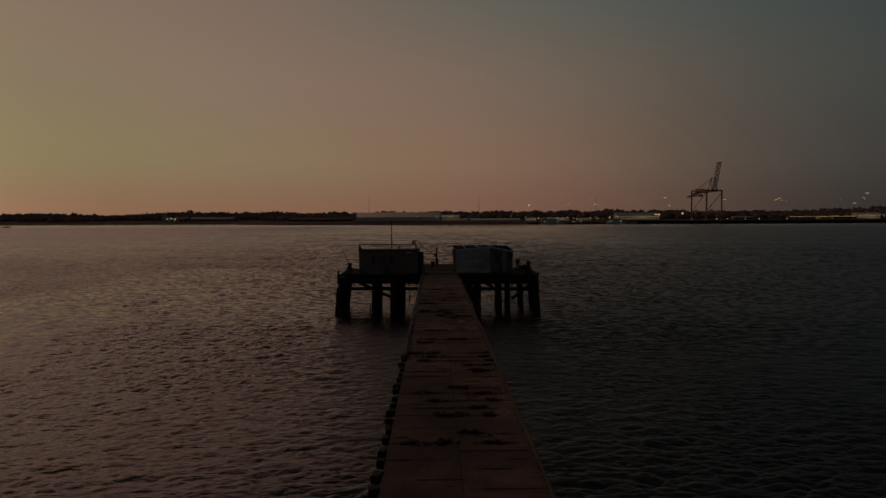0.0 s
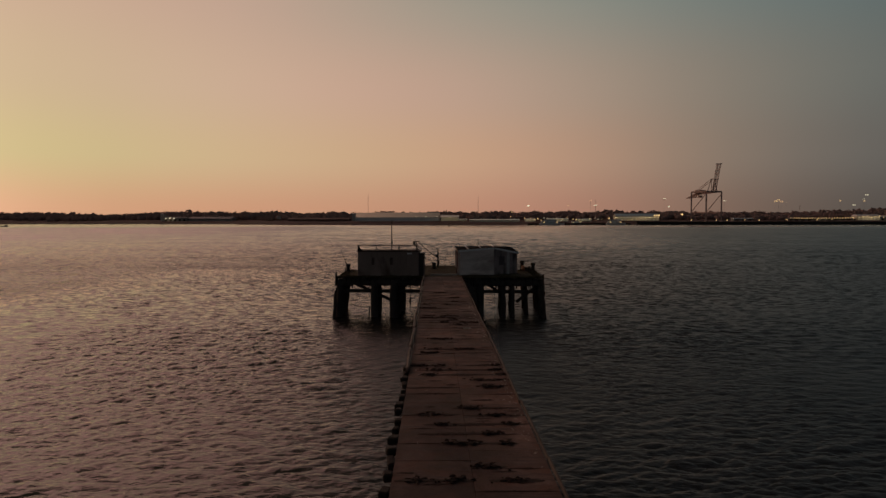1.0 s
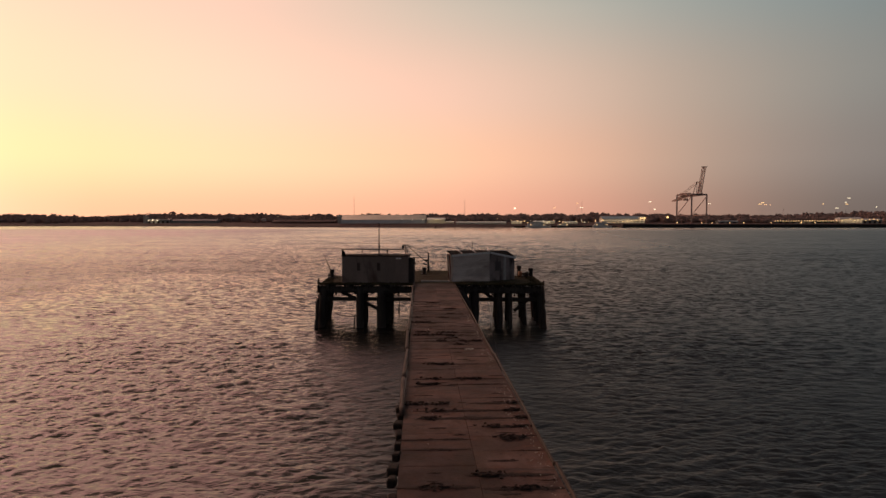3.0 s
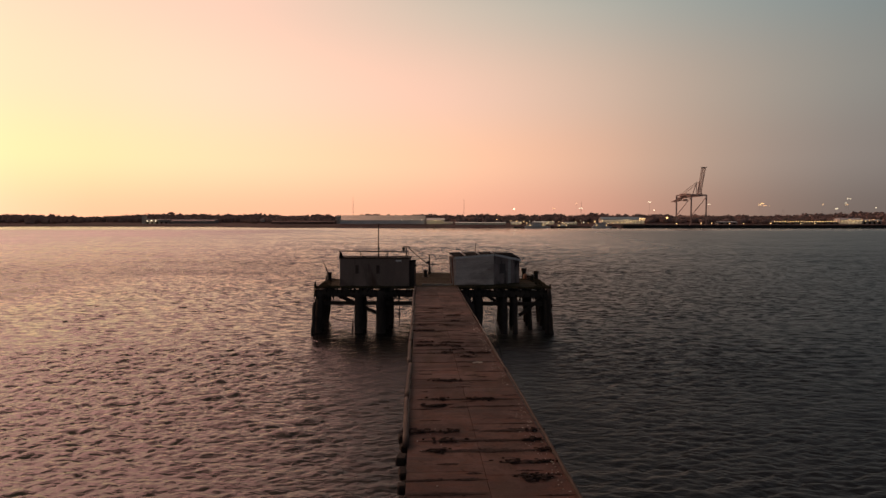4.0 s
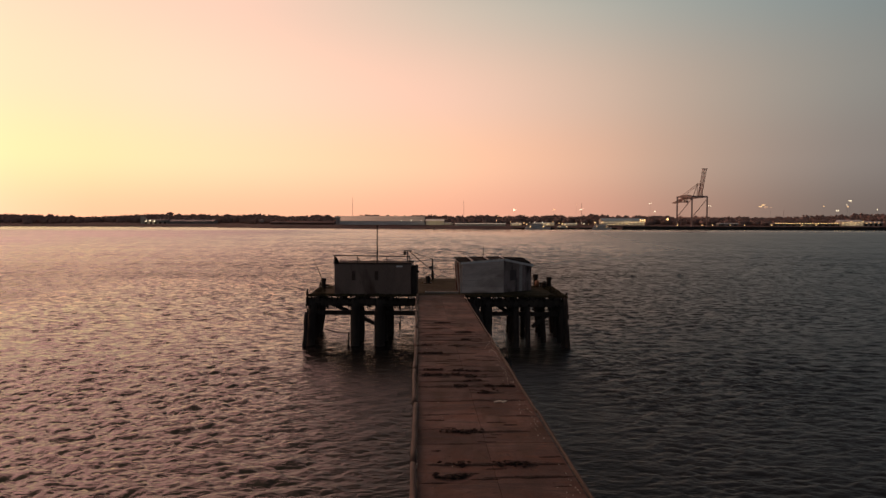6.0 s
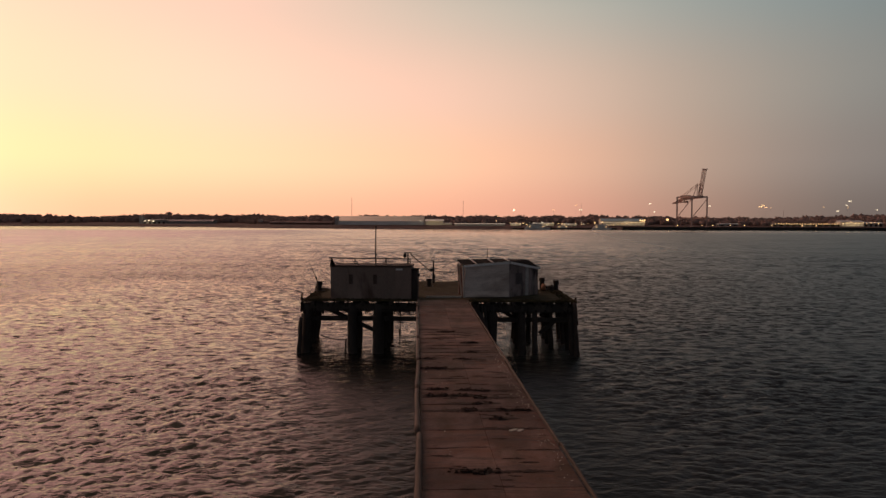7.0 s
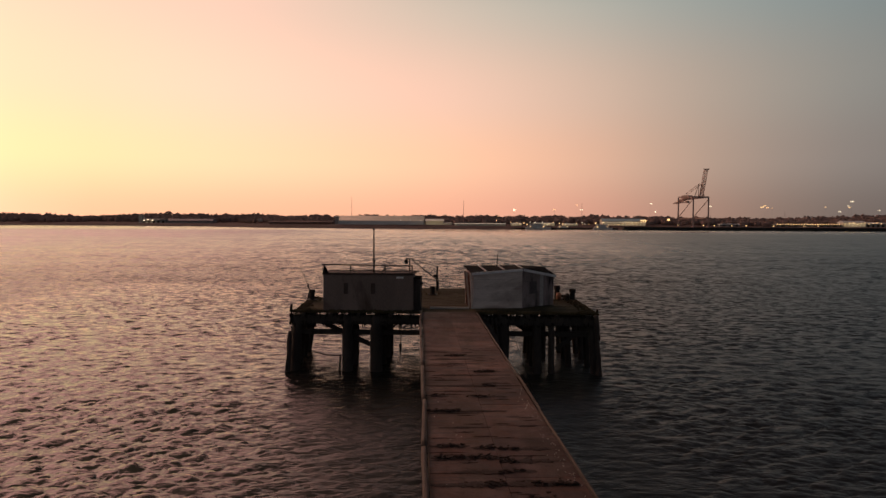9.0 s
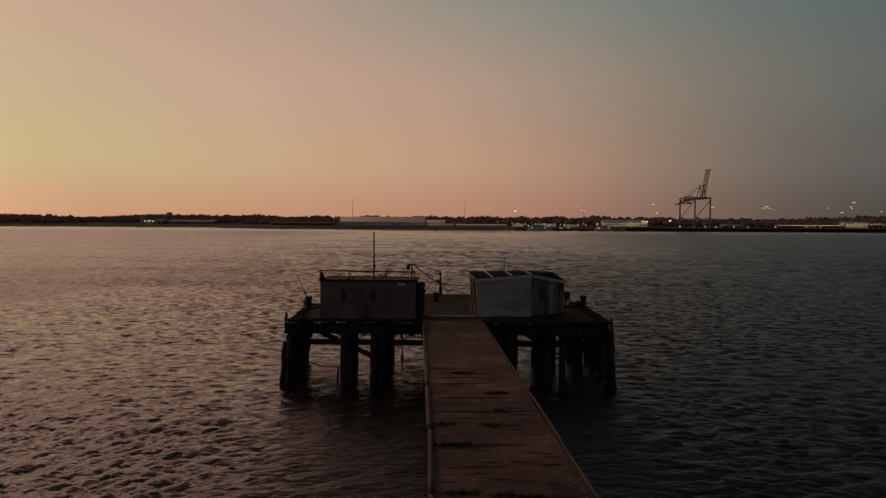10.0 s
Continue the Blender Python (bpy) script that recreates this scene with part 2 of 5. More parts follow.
    still = nt.nodes.new("ShaderNodeMapRange")
    still.inputs[3].default_value, still.inputs[4].default_value = 1.0, 0.3
    nt.links.new(lee, still.inputs[0])
    ripple = times(ripple, still.outputs[0])
    # normals tilted further in the lee, so it mirrors the darker sky overhead
    lee_tilt = nt.nodes.new("ShaderNodeCombineXYZ")
    lee_tilt.inputs[1].default_value = -0.11
    ripple = vec("ADD", ripple, times(lee_tilt.outputs[0], lee))
    # and gentler on the side away from the wind
    down = nt.nodes.new("ShaderNodeMapRange")
    down.inputs[1].default_value, down.inputs[2].default_value = 6.0, 45.0
    down.inputs[3].default_value, down.inputs[4].default_value = 1.0, 0.72
    nt.links.new(sep.outputs[0], down.inputs[0])
    ripple = times(ripple, down.outputs[0])
    sc = nt.nodes.new("ShaderNodeVectorMath")
    sc.operation = "SCALE"
    nt.links.new(ripple, sc.inputs[0])
    nt.links.new(gust.outputs[0], sc.inputs["Scale"])
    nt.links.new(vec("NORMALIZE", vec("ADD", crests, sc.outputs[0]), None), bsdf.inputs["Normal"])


def lamp_material(name, colour, power):
    def build(nt, bsdf):
        bsdf.inputs["Base Color"].default_value = (0.8, 0.8, 0.8, 1)
        bsdf.inputs["Emission Color"].default_value = (*colour, 1)
        bsdf.inputs["Emission Strength"].default_value = power
    return material(name, build)


WATER = material("estuary_water", water_build)


def plate_build(nt, bsdf):
    patches = noise_at(nt, 0.55, 6, 0.66, None, 0.8)
    col = ramp_of(nt, patches, [(0.3, (0.046, 0.034, 0.030)), (0.48, (0.13, 0.094, 0.082)), (0.68, (0.24, 0.181, 0.161))])
    rust = noise_at(nt, 1.3, 6, 0.68, (0.8, 0.9, 1), 1.0)
    col = blend(nt, ramp_of(nt, rust, [(0.48, (0, 0, 0)), (0.66, (0.8, 0.8, 0.8))]), col, (0.16, 0.084, 0.057))
    wide = noise_at(nt, 0.2, 4, 0.6, None, 0.5)
    col = blend(nt, 1.0, col, ramp_of(nt, wide, [(0.35, (0.6, 0.6, 0.61)), (0.65, (1.3, 1.16, 1.08))]), "MULTIPLY")
    moss = noise_at(nt, 0.9, 4, 0.6, (1.4, 0.35, 1), 0.4)
    col = blend(nt, ramp_of(nt, moss, [(0.47, (0, 0, 0)), (0.68, (0.65, 0.65, 0.65))]), col, (0.062, 0.05, 0.028))
    streak = noise_at(nt, 1.0, 6, 0.72, (0.55, 5.0, 1), 1.0)
    col = blend(nt, ramp_of(nt, streak, [(0.5, (0, 0, 0)), (0.66, (0.75, 0.75, 0.75))]), col, (0.024, 0.017, 0.015))
    spots = noise_at(nt, 4.5, 5, 0.7, (0.7, 1.2, 1), 1.2)
    col = blend(nt, ramp_of(nt, spots, [(0.56, (0, 0, 0)), (0.68, (0.7, 0.7, 0.7))]), col, (0.018, 0.013, 0.011))
    fine = noise_at(nt, 34, 3, 0.6)
    col = blend(nt, 0.32, col, ramp_of(nt, fine, [(0.3, (0.022, 0.015, 0.013)), (0.7, (0.15, 0.10, 0.09))]))
    info = nt.nodes.new("ShaderNodeObjectInfo")
    col = blend(nt, 1.0, col, ramp_of(nt, info.outputs["Random"], [(0.0, (0.78, 0.77, 0.78)), (1.0, (1.24, 1.17, 1.14))]), "MULTIPLY")
    nt.links.new(col, bsdf.inputs["Base Color"])
    nt.links.new(ramp_of(nt, streak, [(0.45, (0.85, 0.85, 0.85)), (0.7, (0.55, 0.55, 0.55))]), bsdf.inputs["Roughness"])
    bsdf.inputs["Specular IOR Level"].default_value = 0.15
    bump_of(nt, bsdf, fine, 0.6, 0.012)


PLATE = material("rusted_deck_plate", plate_build)
CRUST = worn("black_weed_crust", (0.010, 0.008, 0.006), (0.022, 0.016, 0.012), (0.042, 0.029, 0.021), 9.0, (0.7, 0.95), 0.9, 60)
WEED = worn("brown_weed", (0.014, 0.009, 0.007), (0.034, 0.021, 0.016), (0.066, 0.041, 0.031), 9.0, (0.7, 0.95), 0.9, 60)
TIMBER = worn("tarred_timber", (0.026, 0.021, 0.018), (0.052, 0.042, 0.036), (0.095, 0.077, 0.066), 2.4, (0.65, 0.9), 0.8, 22, (1, 1, 0.25))
RAILWOOD = worn("weathered_rail_timber", (0.032, 0.023, 0.018), (0.08, 0.057, 0.045), (0.16, 0.118, 0.094), 2.0, (0.6, 0.85), 0.7, 24, (1, 0.3, 1), 0, 0.1)
MOSS = worn("mossy_deck_boards", (0.028, 0.023, 0.014), (0.062, 0.052, 0.029), (0.118, 0.096, 0.056), 1.1, (0.8, 0.98), 0.8, 26, None, 0, 0.2, None, 0.08)
GREYSTEEL = worn("grey_painted_steel", (0.14, 0.105, 0.09), (0.215, 0.162, 0.138), (0.29, 0.222, 0.192), 0.7, (0.55, 0.8), 0.3, 20, (1, 1, 0.3), 0.0, 0.0, (0.06, 0.034, 0.024))
PALEBOARD = worn("pale_grey_cladding", (0.42, 0.35, 0.315), (0.68, 0.595, 0.54), (0.86, 0.78, 0.72), 1.0, (0.5, 0.8), 0.3, 26, (0.3, 0.3, 1.5), 0.0, 0.12, (0.34, 0.26, 0.22))
DARKBOARD = worn("stained_brown_boards", (0.12, 0.095, 0.088), (0.26, 0.21, 0.195), (0.40, 0.335, 0.31), 2.2, (0.6, 0.85), 0.5, 22, (1, 1, 0.35), 0.0, 0.15, (0.03, 0.022, 0.02))
ROOFING = worn("dark_roof_felt", (0.004, 0.0036, 0.0036), (0.008, 0.0072, 0.007), (0.016, 0.014, 0.013), 1.8, (0.85, 1.0), 0.5, 30, spec=0.04)
PALETRIM = worn("pale_peeling_trim", (0.24, 0.22, 0.20), (0.42, 0.39, 0.36), (0.56, 0.53, 0.49), 5.0, (0.5, 0.8), 0.4, 30)
REDTRIM = worn("red_peeling_paint", (0.10, 0.045, 0.035), (0.17, 0.085, 0.065), (0.46, 0.38, 0.32), 5.0, (0.5, 0.8), 0.5, 30)
IRON = worn("dark_iron", (0.012, 0.011, 0.011), (0.028, 0.024, 0.022), (0.055, 0.042, 0.035), 5.0, (0.5, 0.8), 0.4, 40, None, 0.4)
ROPE = worn("tarred_rope", (0.02, 0.016, 0.012), (0.04, 0.032, 0.025), (0.07, 0.058, 0.045), 8.0, (0.8, 0.95), 0.5, 60)
RUST = worn("rust_streaked_steel", (0.04, 0.028, 0.023), (0.075, 0.053, 0.044), (0.13, 0.098, 0.084), 3.0, (0.7, 0.9), 0.4, 30)
SOOT = worn("soot_stained_board", (0.05, 0.042, 0.04), (0.10, 0.084, 0.08), (0.17, 0.145, 0.135), 3.5, (0.7, 0.9), 0.4, 30)
WHITEPAINT = worn("white_sign_paint", (0.6, 0.58, 0.55), (0.78, 0.76, 0.73), (0.85, 0.83, 0.8), 6.0, (0.4, 0.6), 0.1, 30)
ORANGE = worn("faded_orange_plastic", (0.26, 0.12, 0.065), (0.36, 0.18, 0.10), (0.46, 0.27, 0.17), 5.0, (0.4, 0.7), 0.2, 30)
SHELL = worn("broken_shell", (0.4, 0.36, 0.28), (0.62, 0.57, 0.46), (0.8, 0.76, 0.66), 12.0, (0.3, 0.6), 0.2, 50)
# far bank and woods: colours raised to stand for the haze over them
MUD = worn("shore_mud_and_grass", (0.08, 0.054, 0.047), (0.145, 0.10, 0.088), (0.21, 0.15, 0.13), 0.03, (0.85, 0.98), 0.2, 0.6, spec=0.05)
LEAF = worn("far_winter_woods", (0.16, 0.107, 0.092), (0.28, 0.195, 0.167), (0.38, 0.27, 0.235), 0.06, (0.85, 0.98), 0.2, 0.9, spec=0.05)
SHEET = worn("pale_warehouse_sheeting", (0.58, 0.56, 0.53), (0.74, 0.72, 0.69), (0.83, 0.81, 0.78), 0.06, (0.5, 0.7), 0.2, 0.7)
SHEETDARK = worn("grey_warehouse_wall", (0.16, 0.15, 0.145), (0.25, 0.24, 0.23), (0.33, 0.32, 0.31), 0.06, (0.5, 0.7), 0.2, 0.7)
CREAM = worn("cream_shed_sheeting", (0.74, 0.64, 0.46), (0.86, 0.77, 0.58), (0.9, 0.84, 0.68), 0.08, (0.5, 0.7), 0.2, 0.7)
CRANEPAINT = worn("dull_crane_paint", (0.32, 0.20, 0.165), (0.46, 0.31, 0.265), (0.57, 0.41, 0.355), 0.2, (0.5, 0.7), 0.2, 1.0)
HULL = worn("pale_boat_paint", (0.5, 0.49, 0.48), (0.66, 0.65, 0.64), (0.78, 0.77, 0.76), 0.2, (0.4, 0.6), 0.2, 1.0)
HULLDARK = worn("dark_boat_paint", (0.05, 0.045, 0.045), (0.08, 0.074, 0.074), (0.12, 0.11, 0.11), 0.2, (0.4, 0.6), 0.2, 1.0)
METALROOF = worn("pale_metal_roof", (0.72, 0.62, 0.50), (0.86, 0.76, 0.62), (0.92, 0.84, 0.71), 0.05, (0.26, 0.34), 0.1, 0.7, None, 0.9, 0.0, None, 0.5)
QUAYWALL = worn("wet_quay_concrete", (0.018, 0.017, 0.016), (0.034, 0.032, 0.030), (0.055, 0.05, 0.047), 0.08, (0.7, 0.9), 0.3, 0.6)
GLASS = worn("grimy_window_glass", (0.01, 0.01, 0.01), (0.018, 0.018, 0.018), (0.03, 0.03, 0.03), 3.0, (0.1, 0.3), 0.05, 20)
WARM = lamp_material("warm_lamp_glow", (1.0, 0.58, 0.22), 2.2)
WHITE = lamp_material("white_lamp_glow", (1.0, 0.82, 0.54), 1.9)
# glow for the panes added to the shore fronts
GLOWPANE = lamp_material("facade_glow", (1.0, 0.70, 0.38), 0.4)
AMBER = lamp_material("amber_lamp_glow", (1.0, 0.5, 0.2), 1.8)

# ---- building blocks ----


def part(name, bm, mat, parent=None, label="", kind="", smooth=False):
    me = bpy.data.meshes.new(name)
    if smooth:
        for f in bm.faces:
            f.smooth = True
    bm.normal_update()
    bm.to_mesh(me)
    bm.free()
    me.materials.append(mat)
    ob = new(name, me)
    if parent is not None:
        ob.parent = parent
    if label or kind:
        tagged(ob, label, kind=kind)
    return ob


def thing(name, at, label, category, group="", kind="", turn=0.0):
    ob = new(name)
    ob.matrix_world = pose(*at, 0, 0, turn)
    ob.empty_display_size = 0.1
    return tagged(ob, label, category, group, kind)


def box(bm, centre, size, rz=0.0, bevel=0.0, rx=0.0, ry=0.0):
    m = pose(*centre, rx, ry, rz) @ Matrix.Diagonal((*size, 1))
    made = bmesh.ops.create_cube(bm, size=1.0, matrix=m)["verts"]
    if bevel > 0:
        edges = list({e for v in made for e in v.link_edges})
        bmesh.ops.bevel(bm, geom=edges, offset=bevel, segments=1, affect="EDGES")


def frame_of(p0, p1):
    p0, p1 = Vector(p0), Vector(p1)
    d = p1 - p0
    q = d.to_track_quat("Z", "Y") if d.length > 1e-6 else Euler((0, 0, 0)).to_quaternion()
    return p0, d.length, q


def beam(bm, p0, p1, w, h=None, bevel=0.0):
    """A square bar from p0 to p1; w lies level, h upright."""
    h = w if h is None else h
    a, b = Vector(p0), Vector(p1)
    d = (b - a).normalized()
    side = d.cross(Vector((0, 0, 1)))
    if side.length < 1e-3:
        side = Vector((1, 0, 0))
    side.normalize()
    up = side.cross(d)
    ring = [(-w / 2, -h / 2), (w / 2, -h / 2), (w / 2, h / 2), (-w / 2, h / 2)]
    if bevel:
        c = bevel
        ring = [(-w / 2 + c, -h / 2), (w / 2 - c, -h / 2), (w / 2, -h / 2 + c), (w / 2, h / 2 - c), (w / 2 - c, h / 2), (-w / 2 + c, h / 2), (-w / 2, h / 2 - c), (-w / 2, -h / 2 + c)]
    va = [bm.verts.new(a + side * s + up * u) for s, u in ring]
    vb = [bm.verts.new(b + side * s + up * u) for s, u in ring]
    n = len(ring)
    for i in range(n):
        bm.faces.new((va[i], va[(i + 1) % n], vb[(i + 1) % n], vb[i]))
    bm.faces.new(va[::-1]), bm.faces.new(vb)


def tube(bm, p0, p1, r0, r1=None, seg=8, rings=1, rough=0.0, seed=0.0):
    """A round bar, tapered, with an uneven skin where rough is given."""
    r1 = r0 if r1 is None else r1
    a, length, q = frame_of(p0, p1)
    prev = None
    for k in range(rings + 1):
        f = k / rings
        loop = []
        for i in range(seg):
            w = math.tau * i / seg
            r = r0 + (r1 - r0) * f
            if rough:
                r *= 1 + rough * noise.noise(Vector((math.cos(w) * 1.3 + seed, math.sin(w) * 1.3, f * length * 1.1 + seed * 3)))
            loop.append(bm.verts.new(a + q @ Vector((r * math.cos(w), r * math.sin(w), f * length))))
        if prev:
            for i in range(seg):
                bm.faces.new((prev[i], prev[(i + 1) % seg], loop[(i + 1) % seg], loop[i]))
        else:
            bm.faces.new(loop[::-1])
        prev = loop
    bm.faces.new(prev)


def cable(bm, p0, p1, sag, r, steps=10):
    a, b = Vector(p0), Vector(p1)
    pts = [a.lerp(b, i / steps) - Vector((0, 0, sag * 4 * (i / steps) * (1 - i / steps))) for i in range(steps + 1)]
    for u, v in zip(pts, pts[1:]):
        tube(bm, u, v, r, r, 5)


def lump(bm, centre, size, seed, sub=1, amount=0.35):
    """A small uneven clump."""
    made = bmesh.ops.create_icosphere(bm, subdivisions=sub, radius=1.0)["verts"]
    for v in made:
        k = 1 + amount * noise.noise(v.co * 1.7 + Vector((seed, seed * 0.7, -seed)))
        v.co = Vector((v.co.x * size[0] * k, v.co.y * size[1] * k, v.co.z * size[2] * k)) + Vector(centre)


_bm = bmesh.new()
bmesh.ops.create_icosphere(_bm, subdivisions=1, radius=1.0)
ICO_V = [v.co.copy() for v in _bm.verts]
ICO_F = [tuple(v.index for v in f.verts) for f in _bm.faces]
_bm.free()


def lumps(name, items, mat, parent=None, label="", smooth=False):
    """Many clumps in one mesh: items of centre, size, seed and unevenness."""
    verts, faces = [], []
    for centre, size, seed, amount in items:
        o, off = len(verts), Vector((seed, seed * 0.7, -seed))
        for v in ICO_V:
            k = 1 + amount * noise.noise(v * 1.7 + off)
            verts.append((v.x * size[0] * k + centre[0], v.y * size[1] * k + centre[1], v.z * size[2] * k + centre[2]))
        faces += [tuple(i + o for i in f) for f in ICO_F]
    me = bpy.data.meshes.new(name)
    me.from_pydata(verts, [], faces)
    if smooth:
        me.polygons.foreach_set("use_smooth", [True] * len(faces))
    me.materials.append(mat)
    ob = new(name, me)
    if parent is not None:
        ob.parent = parent
    return tagged(ob, label, kind="stuff")


def sphere(bm, centre, r, sub=1):
    bmesh.ops.create_icosphere(bm, subdivisions=sub, radius=r, matrix=Matrix.Translation(centre))


def plate(bm, pts, thick):
    """A sheet with the given corners (top side), thick downwards."""
    up = [bm.verts.new(p) for p in pts]
    dn = [bm.verts.new(Vector(p) - Vector((0, 0, thick))) for p in pts]
    n = len(pts)
    bm.faces.new(up), bm.faces.new(dn[::-1])
    for i in range(n):
        bm.faces.new((up[i], dn[i], dn[(i + 1) % n], up[(i + 1) % n]))


DECK = 3.5

# ---- water: one sheet to the horizon, with waves near the pier ----


def spaced(lo, hi, step, limit, grow_lo, grow_hi):
    mid = list(np.arange(lo, hi + step / 2, step))
    left, right, a, b = [lo], [hi], step, step
    while right[-1] < limit:
        b *= grow_hi
        right.append(right[-1] + b)
    while left[-1] > -limit:
        a *= grow_lo
        left.append(left[-1] - a)
    return np.array(left[:0:-1] + mid + right[1:])


def wave_tile(rng, side, n, shortest, longest, way, spread):
    """One repeating square of wind waves: height and sideways drift, for a band of lengths."""
    k1 = np.fft.fftfreq(n, side / n) * math.tau
    KX, KY = np.meshgrid(k1, k1)
    K = np.hypot(KX, KY)
    K[0, 0] = 1.0
    length = math.tau / K
    band = np.clip((length / shortest - 0.85) / 0.3, 0, 1) * np.clip((1.15 - length / longest) / 0.3, 0, 1)
    along = (KX * math.cos(way) + KY * math.sin(way)) / K
    size = band * K ** -2.0 * (np.clip(along, 0, 1) ** spread + 0.04)
    spec = size * (rng.normal(size=K.shape) + 1j * rng.normal(size=K.shape))
    spec[0, 0] = 0
    height = np.fft.ifft2(spec).real
    slope = math.sqrt(np.mean(np.fft.ifft2(1j * KX * spec).real ** 2 + np.fft.ifft2(1j * KY * spec).real ** 2))
    return tuple(f / slope for f in (height, np.fft.ifft2(-1j * KX / K * spec).real, np.fft.ifft2(-1j * KY / K * spec).real))


def sample(tile, side, X, Y):
    """The tile's values at the places given, blended between its points."""
    n = tile.shape[0]
    u, v = X / side * n, Y / side * n
    i, j = np.floor(u).astype(int), np.floor(v).astype(int)
    fu, fv = u - i, v - j
    i0, i1, j0, j1 = i % n, (i + 1) % n, j % n, (j + 1) % n
    return (tile[j0, i0] * (1 - fu) + tile[j0, i1] * fu) * (1 - fv) + (tile[j1, i0] * (1 - fu) + tile[j1, i1] * fu) * fv


CALM = 0.38
SLOPE = ((0.17, 0.34, 0.21), (0.34, 0.7, 0.16), (0.7, 1.8, 0.10))


def make_water():
    xs, ys = spaced(-22, 19, 0.078, 4800, 1.03, 1.03), spaced(-40, -9, 0.065, 4800, 1.08, 1.011)
    X, Y = np.meshgrid(xs, ys)
    gap = np.maximum(np.gradient(xs)[None, :], np.gradient(ys)[:, None])
    Z, DX, DY = np.zeros_like(X), np.zeros_like(X), np.zeros_like(X)
    rng = np.random.RandomState(7)
    calm = np.ones_like(X)
    for axis, (a, b) in zip((X + LEE_NARROW * Y, X, Y, Y), LEE):
        calm = calm * np.clip((axis - a) / (b - a), 0, 1)
    lee = 1 - (1 - CALM) * calm
    # steeper on the windward side
    lee = lee * (1 + 0.8 * np.clip((-5 - X) / 5, 0, 1))
    gusts = 0.85 + 0.3 * np.sin(X * 0.11 + 0.7 * np.sin(Y * 0.07)) * np.sin(Y * 0.16 + 1.3 + 0.5 * np.sin(X * 0.09))
    for shortest, longest, slope in SLOPE:
        fade = np.clip((longest / 2.2 - gap) / (longest / 4), 0, 1) * lee * gusts
        for side, turn in ((36.7, 0.0), (27.1, 0.35)):
            h, dx, dy = wave_tile(rng, side, 640, shortest, longest, radians(264) + turn * 0.3, 2.2)
            c, q = math.cos(turn), math.sin(turn)
            U, V = X * c + Y * q, Y * c - X * q
            k = slope * 0.707 * fade
            Z += k * sample(h, side, U, V)
            sx, sy = sample(dx, side, U, V), sample(dy, side, U, V)
            DX += k * (sx * c - sy * q)
            DY += k * (sx * q + sy * c)
    # crests drawn sharp and leaning with the wind, away from the landing
    X, Y = X + 1.3 * DX, Y + 1.3 * DY + 2.2 * Z
    ny, nx = X.shape
    verts = np.stack([X, Y, Z], -1).reshape(-1, 3)
    idx = np.arange(nx * ny).reshape(ny, nx)
    quads = np.stack([idx[:-1, :-1], idx[:-1, 1:], idx[1:, 1:], idx[1:, :-1]], -1).reshape(-1, 4)
    me = bpy.data.meshes.new("water")
    me.vertices.add(len(verts))
    me.vertices.foreach_set("co", verts.ravel())
    me.loops.add(quads.size)
    me.loops.foreach_set("vertex_index", quads.ravel().astype(np.int32))
    me.polygons.add(len(quads))
    me.polygons.foreach_set("loop_start", np.arange(0, quads.size, 4, dtype=np.int32))
    me.polygons.foreach_set("use_smooth", np.ones(len(quads), dtype=bool))
    me.update(calc_edges=True)
    me.materials.append(WATER)
    tagged(new("water", me), "choppy brown estuary water reflecting the dusk sky", "water", kind="structure")


make_water()

# ---- far shore ----


def smooth_steps(x, stops):
    for (x0, v0), (x1, v1) in zip(stops, stops[1:]):
        if x <= x1:
            f = min(1, max(0, (x - x0) / (x1 - x0)))
            return v0 + (v1 - v0) * f * f * (3 - 2 * f)
    return stops[-1][1]


SHORE = [(-2600, 1640), (-900, 1340), (-540, 1300), (-420, 1120), (-300, 1000), (40, 985), (75, 1010), (240, 1000), (262, 955), (2600, 950)]
RIDGE = [(-2600, 16), (-1000, 17), (-880, 11), (-700, 18), (-570, 17), (-400, 16), (0, 16.5), (280, 17.5), (560, 14), (700, 16), (850, 22), (2600, 20)]


def back(x):
    """How much farther the shore lies on the sunset side, where all on it stands larger."""
    return smooth_steps(x, [(-2600, 1.2), (-520, 1.2), (-420, 1.0), (2600, 1.0)])


